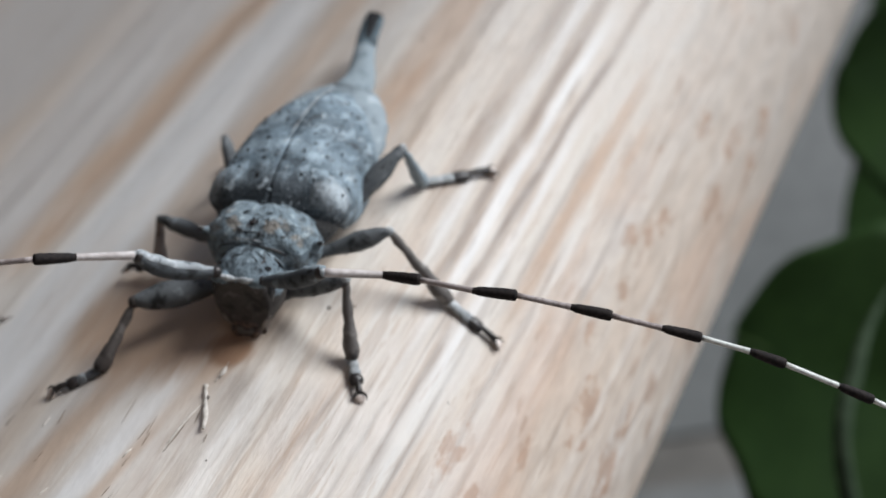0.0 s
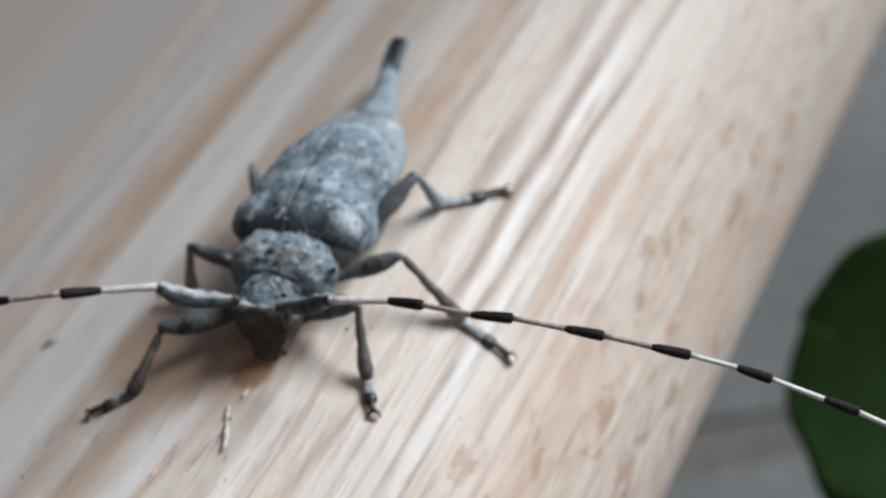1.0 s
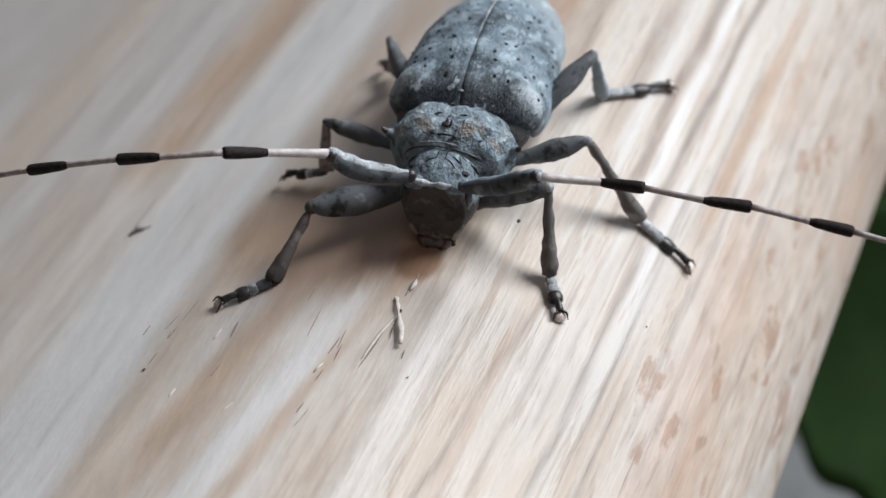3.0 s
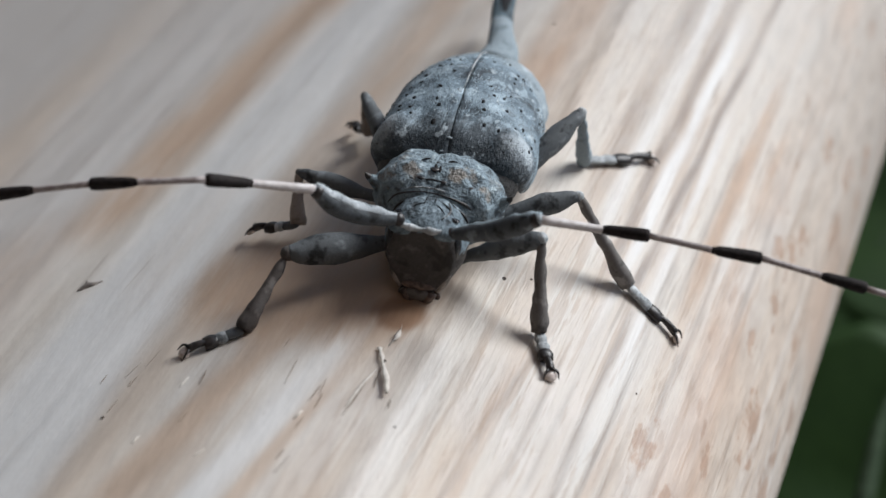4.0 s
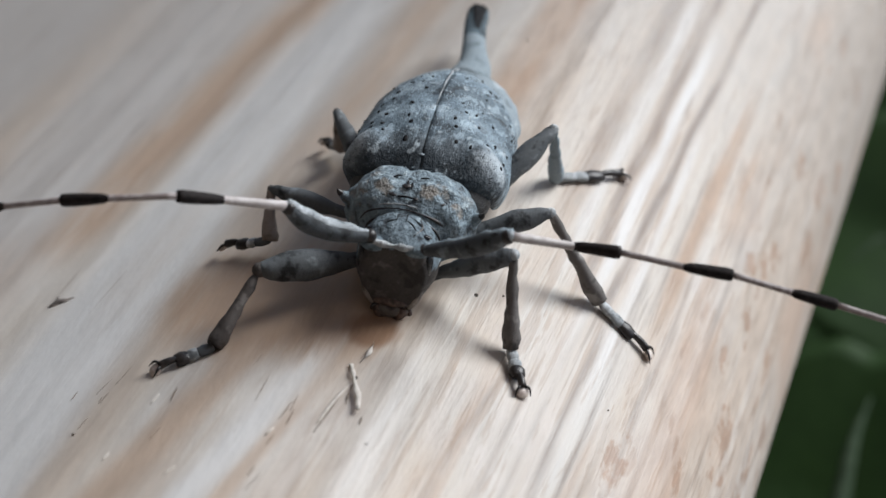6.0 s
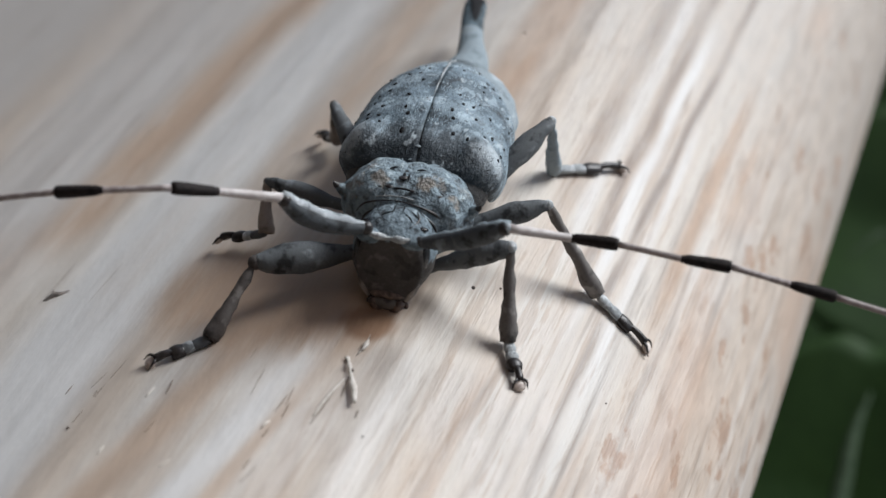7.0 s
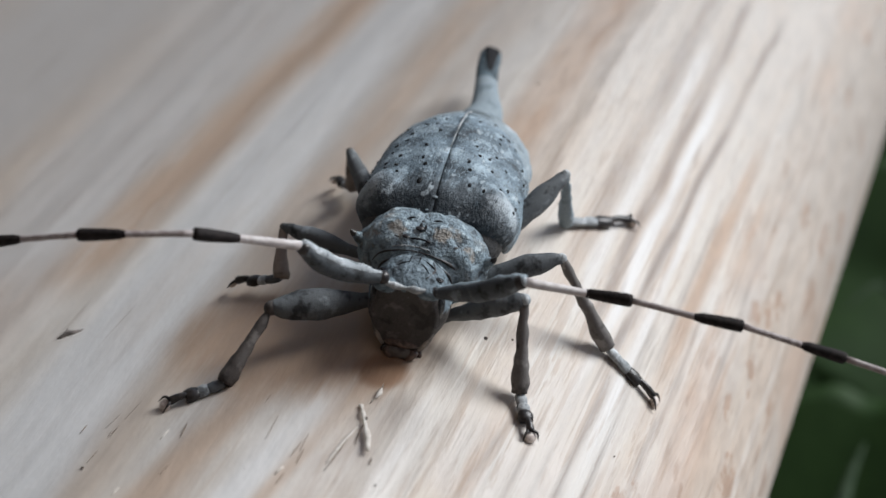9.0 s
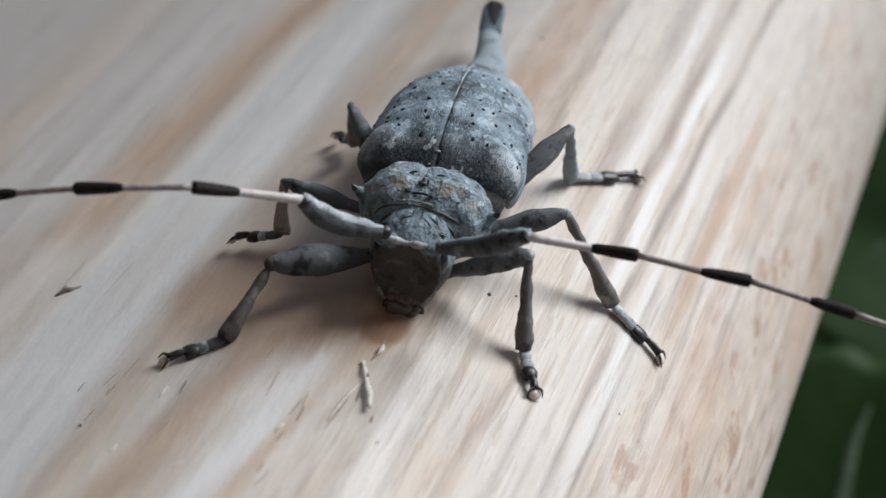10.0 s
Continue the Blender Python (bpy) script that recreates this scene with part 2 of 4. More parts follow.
def wing_case_material():
    n = Nodes("wing_case_hair", 0.7)
    co = n.at((1000, 1000, 1000))
    x, y, _ = n.split(co)
    wav = n.math("MULTIPLY", n.math("SUBTRACT", n.noise(n.at((0.9, 0.9, 0.9), co), 1, 3, 0.6), 0.5), 2.6)
    z = n.split(co)[2]
    along = n.math("ADD", n.math("ADD", n.math("MULTIPLY", x, -0.0951), n.math("MULTIPLY", y, 0.9808)), n.math("ADD", n.math("MULTIPLY", z, -0.1701), 0.665))
    pos = n.math("DIVIDE", n.math("ADD", n.math("ADD", along, n.math("MULTIPLY", wav, 0.5)), 1.0), 10.0)
    dark, mid, light = (0.028, 0.037, 0.046), (0.138, 0.187, 0.225), (0.40, 0.50, 0.568)
    # last row is dark: the shadow gap at the tip put into the colour
    rows = [(-1.0, dark), (0.30, dark), (0.95, (0.065, 0.088, 0.105)), (1.65, light), (2.4, mid), (3.6, (0.075, 0.092, 0.105)), (4.7, mid), (6.0, light), (6.9, mid), (7.5, dark)]
    col = n.ramp(pos, [((p + 1.0) / 10.0, c) for p, c in rows])
    big = n.noise(n.at((1.5, 1.15, 1.5), co, (4, 4, 4)), 1, 4, 0.62)
    col = n.mix(0.6, col, n.ramp(big, [(0.38, dark), (0.45, mid), (0.53, mid), (0.60, light)]))
    # bare dark front edge
    teeth = n.math("MULTIPLY", n.math("SUBTRACT", n.noise(n.at((5.0, 0.9, 5.0), co, (3, 3, 9)), 1, 3, 0.65), 0.5), 0.22)
    col = n.mix(n.ramp(n.math("ADD", pos, teeth), [(0.09, 0.8), (0.185, 0.0)]), col, (0.03, 0.036, 0.042))
    # whitish hair on both shoulders
    for sx, sy, sz in SHOULDERS:
        d = n.t.nodes.new("ShaderNodeVectorMath")
        d.operation = "DISTANCE"
        n.put(d.inputs[0], co)
        d.inputs[1].default_value = (sx, sy, sz)
        reach = n.math("ADD", d.outputs["Value"], n.math("MULTIPLY", n.math("SUBTRACT", big, 0.5), 1.6))
        col = n.mix(n.ramp(reach, [(0.25, 0.75), (0.95, 0.0)]), col, (0.52, 0.58, 0.62))
    nap = n.noise(n.at((12, 4.5, 10), co), 1, 3, 0.7)
    col = n.mix(n.ramp(nap, [(0.32, 0.30), (0.48, 0.0)]), col, dark)
    col = n.mix(n.ramp(nap, [(0.56, 0.0), (0.74, 0.32)]), col, (0.40, 0.47, 0.52))
    # small bare dashes between the hairs
    dash = n.noise(n.at((3.6, 2.4, 3.6), co, (1, 7, 2)), 1, 3, 0.7)
    col = n.mix(n.ramp(dash, [(0.62, 0.0), (0.68, 0.75)]), col, dark)
    tuft = n.noise(n.at((2.6, 1.6, 2.6), co, (8, 1, 5)), 1, 3, 0.7)
    col = n.mix(n.ramp(tuft, [(0.60, 0.0), (0.68, 0.6)]), col, (0.50, 0.57, 0.61))
    n.b.inputs["Specular IOR Level"].default_value = 0.35
    return n.done(col, n.math("ADD", nap, n.math("MULTIPLY", n.math("ADD", big, tuft), 1.2)), 0.45, 0.00014)


def plain_grain(name, a, b, scale, rough=0.5, depth=0.00003, spec=0.5):
    n = Nodes(name, rough)
    co = n.at((1000, 1000, 1000))
    f = n.noise(co, scale, 4, 0.65)
    n.b.inputs["Specular IOR Level"].default_value = spec
    return n.done(n.ramp(f, [(0.35, a), (0.65, b)]), f, 0.5, depth)


# ochre hair spots on the neck shield: place and reach
OCHRE = ((-2.72, -2.46, 2.52, 0.42), (-1.45, -2.17, 2.84, 0.36), (-0.54, -2.12, 2.54, 0.30), (-3.40, -2.35, 1.97, 0.50), (-1.07, -1.92, 2.83, 0.25), (-3.13, -1.90, 2.40, 0.30))
SHOULDERS = ((-0.16, -0.01, 2.96), (-4.34, -0.64, 2.17))
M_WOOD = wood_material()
M_FIBRE = plain_grain("torn_fibre", (0.52, 0.475, 0.42), (0.66, 0.615, 0.56), 4, 0.65)
M_CRACK = plain_grain("crack", (0.12, 0.088, 0.066), (0.22, 0.165, 0.125), 6, 0.8)
M_SPECK = plain_grain("dirt", (0.03, 0.022, 0.018), (0.08, 0.055, 0.04), 12, 0.8)
M_ELYTRA = wing_case_material()
M_THORAX = hair_material("thorax_hair", (0.075, 0.092, 0.105), (0.225, 0.288, 0.328), (0.47, 0.56, 0.605), 2.4, (0.20, 0.15, 0.10), 0.00022, 0.35, OCHRE)
M_HEAD = hair_material("head_hair", (0.045, 0.056, 0.066), (0.15, 0.195, 0.225), (0.34, 0.415, 0.46), 2.4, None, 0.00018)
M_BELLY = hair_material("belly_hair", (0.13, 0.16, 0.18), (0.26, 0.31, 0.34), (0.42, 0.48, 0.52), 1.0)
M_TAIL = hair_material("tail_hair", (0.04, 0.058, 0.07), (0.09, 0.128, 0.152), (0.18, 0.24, 0.275), 1.2)
M_LEG = hair_material("leg_hair", (0.03, 0.032, 0.034), (0.115, 0.125, 0.132), (0.215, 0.235, 0.25), 1.5, None, 0.00004, 0.12)
M_SHIN = hair_material("shin_hair", (0.055, 0.049, 0.046), (0.145, 0.132, 0.124), (0.30, 0.28, 0.265), 1.4, None, 0.00004, 0.12)
M_FOOTPALE = hair_material("pale_foot_hair", (0.13, 0.14, 0.145), (0.35, 0.37, 0.38), (0.60, 0.62, 0.63), 2.4)
M_SCAPE = hair_material("feeler_hair", (0.13, 0.148, 0.16), (0.36, 0.39, 0.41), (0.58, 0.615, 0.635), 1.9)
M_BLACK = plain_grain("black_shell", (0.012, 0.010, 0.010), (0.035, 0.028, 0.026), 9, 0.38)
M_FACE = hair_material('face_hair', (0.032, 0.028, 0.026), (0.068, 0.060, 0.056), (0.135, 0.122, 0.115), 1.7)
M_PIT = plain_grain('bare_pit', (0.010, 0.010, 0.011), (0.028, 0.028, 0.03), 9, 0.85, 0.00002, 0.15)
M_WAIST = hair_material('waist_hair', (0.035, 0.034, 0.034), (0.085, 0.083, 0.082), (0.17, 0.168, 0.165), 1.5)
M_TAILBASE = hair_material('tail_base_hair', (0.15, 0.19, 0.21), (0.25, 0.30, 0.33), (0.38, 0.44, 0.48), 1.0)
M_SCAPEDARK = hair_material('dark_scape_hair', (0.022, 0.024, 0.026), (0.075, 0.084, 0.092), (0.20, 0.225, 0.245), 2.2, None, 0.00005, 0.2)
M_SHINPALE = hair_material('tan_shin_hair', (0.17, 0.14, 0.12), (0.33, 0.28, 0.245), (0.50, 0.44, 0.40), 1.4, None, 0.00004, 0.12)
M_SHINDARK = hair_material('dark_shin_hair', (0.035, 0.030, 0.028), (0.085, 0.073, 0.067), (0.19, 0.172, 0.16), 1.4, None, 0.00004, 0.12)
M_BAND = plain_grain('black_feeler_hair', (0.010, 0.008, 0.008), (0.026, 0.020, 0.019), 7, 0.75, 0.00003, 0.2)
M_DUSKY = plain_grain('dusky_feeler_hair', (0.25, 0.205, 0.195), (0.40, 0.35, 0.34), 4, 0.6)
# far feeler segments: rim light from the sky put into a whiter colour
M_RIMLIT = plain_grain('rim_lit_feeler', (0.56, 0.58, 0.55), (0.78, 0.80, 0.77), 8, 0.5)
M_CHEEK = hair_material('cheek_hair', (0.13, 0.115, 0.10), (0.30, 0.265, 0.24), (0.46, 0.42, 0.385), 1.8)
M_HAIR = plain_grain("hair", (0.25, 0.33, 0.38), (0.46, 0.57, 0.635), 3, 0.7)
M_EYE = plain_grain("eye", (0.008, 0.008, 0.009), (0.02, 0.02, 0.022), 30, 0.18)
M_PALE = plain_grain("pale_feeler_hair", (0.44, 0.39, 0.375), (0.60, 0.56, 0.545), 3, 0.5)
M_PAD = plain_grain("pale_pad", (0.55, 0.45, 0.40), (0.80, 0.72, 0.66), 8, 0.35)
M_CHIP = plain_grain("chip_wood", (0.13, 0.115, 0.105), (0.24, 0.205, 0.185), 6, 0.8)
M_MOUTH = plain_grain("mouth_parts", (0.05, 0.035, 0.03), (0.16, 0.11, 0.09), 6, 0.4)


def leaf_material():
    n = Nodes("leaf_green", 0.6)
    n.b.inputs["Specular IOR Level"].default_value = 0.25
    co = n.at((1000, 1000, 1000))
    f = n.noise(co, 0.12, 4, 0.6)
    v = n.noise(co, 1.2, 3)
    col = n.ramp(f, [(0.3, (0.010, 0.035, 0.004)), (0.7, (0.021, 0.058, 0.009))])
    return n.done(col, v, 0.25, 0.0002)


def concrete_material():
    n = Nodes("paving_concrete", 0.9)
    co = n.at((1, 1, 1))
    f = n.noise(co, 6, 5, 0.6)
    g = n.noise(co, 300, 3, 0.6)
    col = n.ramp(f, [(0.3, (0.095, 0.10, 0.10)), (0.7, (0.145, 0.15, 0.15))])
    col = n.mix(0.35, col, n.ramp(g, [(0.3, 0.3), (0.7, 0.7)]), "OVERLAY")
    return n.done(col, g, 0.4, 0.001)


M_LEAF = leaf_material()
M_RIB = plain_grain("leaf_rib", (0.07, 0.13, 0.04), (0.11, 0.19, 0.06), 1.5, 0.5)
M_PALESTRIP = plain_grain('pale_strip', (0.028, 0.046, 0.026), (0.05, 0.072, 0.044), 1.2, 0.9, 0.00003, 0.1)
M_WALL = plain_grain('added_wall_brown', (0.20, 0.15, 0.115), (0.30, 0.23, 0.18), 0.02, 0.8)
M_SLAB = concrete_material()
M_JOINT = plain_grain("joint_sand", (0.085, 0.08, 0.074), (0.125, 0.117, 0.108), 0.5, 0.95)


# ---------------------------------------------------------------- builders
def part(name, bm, material, parent, label=""):
    """Links a bmesh as one mesh object under a thing or a part."""
    bmesh.ops.recalc_face_normals(bm, faces=bm.faces)
    me = bpy.data.meshes.new(name)
    bm.to_mesh(me)
    bm.free()
    me.polygons.foreach_set("use_smooth", [True] * len(me.polygons))
    for m in material if isinstance(material, (list, tuple)) else [material]:
        me.materials.append(m)
    ob = new(name, me)
    if parent is not None:
        ob.parent = parent
        ob.matrix_parent_inverse = parent.matrix_world.inverted()
    return tagged(ob, label)


def spline(pts, n):
    """A smooth curve through pts, n steps for each stretch."""
    p = [Vector(q) for q in pts]
    p = [p[0] * 2 - p[1]] + p + [p[-1] * 2 - p[-2]]
    out = []
    for i in range(1, len(p) - 2):
        for k in range(n):
            t = k / n
            out.append(0.5 * (2 * p[i] + (p[i + 1] - p[i - 1]) * t + (2 * p[i - 1] - 5 * p[i] + 4 * p[i + 1] - p[i + 2]) * t * t
                              + (3 * p[i] - p[i - 1] - 3 * p[i + 1] + p[i + 2]) * t ** 3))
    return out + [p[-2]]


def curve_at(table, t):
    """A value at t from rows (t, value), eased between them."""
    for (a, va), (b, vb) in zip(table, table[1:]):
        if t <= b:
            s = max(0.0, (t - a) / (b - a))
            s = s * s * (3 - 2 * s) * 0.5 + s * 0.5
            return va + (vb - va) * s
    return table[-1][1]


def tube(pts, radii, seg=12, n=5, flat=1.0, up=(0, 0, 1), bm=None, split=None, rough=0.0):
    """A closed limb through pts (mm), with a radius for each; flat: height over width; faces past the share split take the second material."""
    bm = bm or bmesh.new()
    path = spline(pts, n)
    rr = [v.x for v in spline([(r, 0, 0) for r in radii], n)]
    rings = []
    for i, c in enumerate(path):
        d = (path[min(i + 1, len(path) - 1)] - path[max(i - 1, 0)]).normalized()
        side = d.cross(Vector(up))
        side = side.normalized() if side.length > 1e-4 else Vector((1, 0, 0))
        top = side.cross(d).normalized()
        r = max(rr[i], 0.004)
        ring = []
        for k in range(seg):
            a = 2 * math.pi * k / seg
            q = c + side * (r * math.cos(a)) + top * (r * flat * math.sin(a))
            if rough:
                q = q + (q - c).normalized() * rough * noise.noise(q * 3.1)
            ring.append(bm.verts.new(q * MM))
        rings.append(ring)
    for i, (a, b) in enumerate(zip(rings, rings[1:])):
        for k in range(seg):
            f = bm.faces.new((a[k], a[(k + 1) % seg], b[(k + 1) % seg], b[k]))
            if split is not None and (i + 0.5) / (len(rings) - 1) > split:
                f.material_index = 1
    bm.faces.new(list(reversed(rings[0])))
    f = bm.faces.new(rings[-1])
    if split is not None:
        f.material_index = 1
    return bm


def blob(centre, axes, radii, shape=None, nu=28, nv=18, power=1.0, bm=None, rough=0.0):
    """A rounded body: an ellipsoid on three axes, bent by shape(x, y, z) in unit space."""
    bm = bm or bmesh.new()
    centre = Vector(centre)

    def place(x, y, z):
        if shape:
            x, y, z = shape(x, y, z)
        q = centre + axes[0] * (x * radii[0]) + axes[1] * (y * radii[1]) + axes[2] * (z * radii[2])
        if rough:
            q = q + (q - centre).normalized() * rough * noise.noise(q * 2.3)
        return bm.verts.new(q * MM)

    rings = []
    for j in range(1, nv):
        th = math.pi * j / nv
        ring = []
        for i in range(nu):
            ph = 2 * math.pi * i / nu
            sgn = [math.copysign(abs(v) ** power, v) for v in (math.sin(th) * math.cos(ph), math.cos(th), math.sin(th) * math.sin(ph))]
            ring.append(place(*sgn))
        rings.append(ring)
    ends = place(0, 1, 0), place(0, -1, 0)
    for a, b in zip(rings, rings[1:]):
        for i in range(nu):
            bm.faces.new((a[i], a[(i + 1) % nu], b[(i + 1) % nu], b[i]))
    for i in range(nu):
        bm.faces.new((ends[0], rings[0][(i + 1) % nu], rings[0][i]))
        bm.faces.new((ends[1], rings[-1][i], rings[-1][(i + 1) % nu]))
    return bm


# ---------------------------------------------------------------- ground
PAVE = pose(3.3 * MM, 124 * MM, -150 * MM, 0, 0, 36.5)
ground_bm = bmesh.new()
bmesh.ops.create_grid(ground_bm, x_segments=4, y_segments=4, size=400)
bmesh.ops.translate(ground_bm, verts=ground_bm.verts, vec=(0, 0, -0.1508))
ground = tagged(part("ground", ground_bm, M_JOINT, None, "grey concrete paving with dark sandy joints"), kind="structure")


def slab_mesh():
    bm = bmesh.new()
    bmesh.ops.create_cube(bm, size=1)
    bmesh.ops.scale(bm, vec=(0.494, 0.494, 0.04), verts=bm.verts)
    bmesh.ops.translate(bm, vec=(0, 0, -0.02), verts=bm.verts)
    bmesh.ops.bevel(bm, geom=list(bm.edges), offset=0.0012, segments=2, affect="EDGES")
    me = bpy.data.meshes.new("slab")
    bm.to_mesh(me)
    bm.free()
    me.materials.append(M_SLAB)
    return me


def wall(name, x, y, w, d, label):
    bm = bmesh.new()
    bmesh.ops.create_cube(bm, size=1)
    bmesh.ops.scale(bm, vec=(w, d, 2.6), verts=bm.verts)
    bmesh.ops.translate(bm, vec=(x, y, 1.15), verts=bm.verts)
    return tagged(part(name, bm, M_WALL, None, label), kind="structure")


# unseen walls added behind and beside the camera to block sky, bounce warm light
wall("sky_block_south", 0.0, -0.50, 3.0, 0.2, "plain brown wall, added out of view to block sky light")
wall("sky_block_west", -1.1, 0.25, 0.2, 1.3, "plain brown wall, added out of view to block sky light")

# ---------------------------------------------------------------- log
def fine_rim():
    """The outline, closely stepped where the log's upper side is seen."""
    rough_rim = [Vector((v.x, v.y)) for v in spline([(*q, 0) for q in PROFILE + PROFILE[:1]], 10)[:-1]]
    out = []
    for a, b in zip(rough_rim, rough_rim[1:] + rough_rim[:1]):
        k = max(1, round((b - a).length / 0.13)) if a.y > -13 and a.x > -22 else 1
        out += [a.lerp(b, i / k) for i in range(k)]
    return out


RIM = fine_rim()
TOPLINE = sorted((v.x, v.y) for v in RIM if v.y > -13 and v.x > -21)


def top(x):
    """The height of the log's surface at x (mm)."""
    for (a, za), (b, zb) in zip(TOPLINE, TOPLINE[1:]):
        if a <= x <= b:
            return za + (zb - za) * (x - a) / max(b - a, 1e-6)
    return TOPLINE[0][1] if x < TOPLINE[0][0] else TOPLINE[-1][1]


# streaks: sideways place, slant, half width, from, to, strength
TAN_STREAKS = ((-13.45, 0.062, 2.0, 0, 44, 1.0), (-7.15, 0.035, 1.3, 4, 40, 0.75), (-15.2, 0.0, 2.4, -22, 1, 0.42), (-3.0, 0.19, 1.05, -22, -6, 0.9),
               (-1.2, 0.10, 0.5, -22, -6, 0.75), (-6.2, 0.02, 1.2, -4, 4, 0.7))
WARM_STREAKS = ((-1.95, 0.02, 1.25, 6, 40, 0.85), (-13.2, 0.062, 0.9, 2, 44, 0.3), (6.12, 0.0, 0.42, 3, 16, 0.85), (7.05, 0.0, 0.26, 1, 15, 0.6), (5.6, 0.01, 0.22, -12, -3, 0.5),
                (2.35, 0.0, 0.40, -14, -5, 0.5), (7.9, 0.01, 0.2, -4, 6, 0.45), (8.3, 0.0, 0.22, -9, -2, 0.45))
GREY_STREAKS = ((1.95, 0.0, 0.60, 4, 30, 0.5), (3.36, 0.0, 0.30, 1, 26, 0.8), (4.32, 0.022, 0.24, 0, 26, 0.95), (4.64, 0.0, 0.17, -12, 0, 0.75), (3.31, 0.0, 0.14, -13, -3, 0.6),
                (2.85, 0.068, 0.15, -15, -4, 0.6), (7.2, 0.0, 0.16, -7, 2, 0.6), (5.25, -0.01, 0.16, -9, 4, 0.65), (6.55, 0.0, 0.15, -8, 6, 0.55), (5.75, 0.0, 0.16, 2, 12, 0.5), (1.2, 0.03, 0.13, -14, -7, 0.3),
                (7.75, 0.0, 0.14, 2, 12, 0.5), (5.9, 0.0, 0.13, -12, -5, 0.55), (4.0, 0.01, 0.12, -10, -1, 0.5))
PALE_STREAKS = ((-8.6, 0.0, 1.2, -22, -5, 0.5), (0.4, 0.02, 0.9, -20, -6, 0.3), (-1.5, 0.145, 0.80, -20, -6.5, 0.8), (2.65, 0.0, 0.36, 2, 20, 0.5), (3.86, 0.0, 0.30, -2, 18, 0.8), (4.95, 0.0, 0.26, -3, 12, 0.6),
                (-10.0, 0.03, 1.6, -14, 30, 0.5))
# flecks: sideways, along, half width, half length
FLECKS = ((8.78, 18.04, 0.32, 0.9), (9.99, 19.5, 0.3, 1.2), (10.6, 23.0, 0.28, 1.1), (10.85, 20.4, 0.22, 1.0), (10.2, 15.9, 0.28, 1.3), (8.75, 10.7, 0.3, 0.7), (8.35, 9.7, 0.3, 0.8),
          (8.9, 7.4, 0.34, 0.7), (9.45, 2.2, 0.45, 1.1), (10.72, 3.6, 0.16, 1.5), (9.88, 0.9, 0.16, 0.6), (9.45, 0.1, 0.16, 0.5), (6.5, -4.4, 0.4, 1.2), (8.4, -2.05, 0.25, 0.9),
          (10.8, 1.5, 0.35, 1.6), (9.0, 12.0, 0.22, 0.9), (6.93, -7.3, 0.2, 0.6), (8.5, 4.6, 0.2, 1.0), (10.1, 8.2, 0.22, 1.0), (7.6, -5.6, 0.3, 1.0))


def smooth(a, b, v):
    t = np.clip((v - a) / (b - a), 0, 1)
    return t * t * (3 - 2 * t)


def streak_mask(table, x, y, come):
    """The strongest of the streaks in a table at each place."""
    best = np.zeros(len(x))
    for x0, slant, half, y0, y1, amount in table:
        across = 1 - smooth(0.15, 1.0, np.abs(x - x0 - slant * y) / half)
        best = np.maximum(best, amount * across * smooth(y0 - 2, y0 + 2, y) * (1 - smooth(y1 - 2, y1 + 2, y)))
    return best * come


def grain_attributes(me):
    """Streaks and flecks of the wood, one value for each vertex."""
    co = np.empty(len(me.vertices) * 3)
    me.vertices.foreach_get("co", co)
    x, y = co[0::3] / MM, co[1::3] / MM
    thin = np.array([noise.noise(Vector((u * 0.6 + 9, v * 0.22 + 1, 0))) + 0.35 * noise.noise(Vector((u * 2.6, v * 0.5, 3))) for u, v in zip(x, y)])
    come = np.array([noise.noise(Vector((u * 0.9 + 2, v * 0.19 + 8, 5))) + 0.4 * noise.noise(Vector((u * 4, v * 0.5, 7))) for u, v in zip(x, y)])
    come, xs = 0.6 + 0.4 * smooth(-0.4, 0.05, come), x + 0.12 * thin
    masks = [streak_mask(table, xs, y, come) for table in (TAN_STREAKS, WARM_STREAKS, GREY_STREAKS, PALE_STREAKS)]
    me.attributes.new("streaks", "FLOAT_COLOR", "POINT").data.foreach_set("color", np.stack(masks, 1).astype(np.float32).ravel())
    near = np.full(len(x), 4.0)
    for fx, fy, rx, ry in FLECKS:
        near = np.minimum(near, np.hypot((x - fx) / rx, (y - fy) / ry))
    me.attributes.new("fleck", "FLOAT", "POINT").data.foreach_set("value", near.astype(np.float32))


def make_log():
    """The log, its skin a little uneven along and across the grain."""
    ys = [-150, -100, -60, -40] + [-30 + 0.4 * i for i in range(176)] + [45, 55, 70, 90, 120, 160, 220, 300]
    verts, faces, m = [], [], len(RIM)
    for y in ys:
        for q in RIM:
            d = 0.07 * noise.noise(Vector((q.x * 0.55, y * 0.03, q.y * 0.55))) + 0.012 * noise.noise(Vector((q.x * 1.9, y * 0.10, q.y * 1.9)))
            out = Vector((q.x + 8, q.y + 18)).normalized() if q.y > -60 else Vector((0, 0))
            verts.append(((q.x + out.x * d) * MM, y * MM, (q.y + out.y * d) * MM))
    for r in range(len(ys) - 1):
        faces += [(r * m + k, r * m + m + k, r * m + m + (k + 1) % m, r * m + (k + 1) % m) for k in range(m)]
    faces += [tuple(range(m)), tuple(reversed(range((len(ys) - 1) * m, len(ys) * m)))]
    me = bpy.data.meshes.new("log")
    me.from_pydata(verts, [], faces)
    me.polygons.foreach_set("use_smooth", [True] * len(me.polygons))
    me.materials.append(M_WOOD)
    grain_attributes(me)
    return tagged(new("log", me), "pale debarked pine log with streaky grain and brown flecks", "log")


log = make_log()


def on_log(x, y, h=0.0):
    return Vector((x, y, top(x) + h))


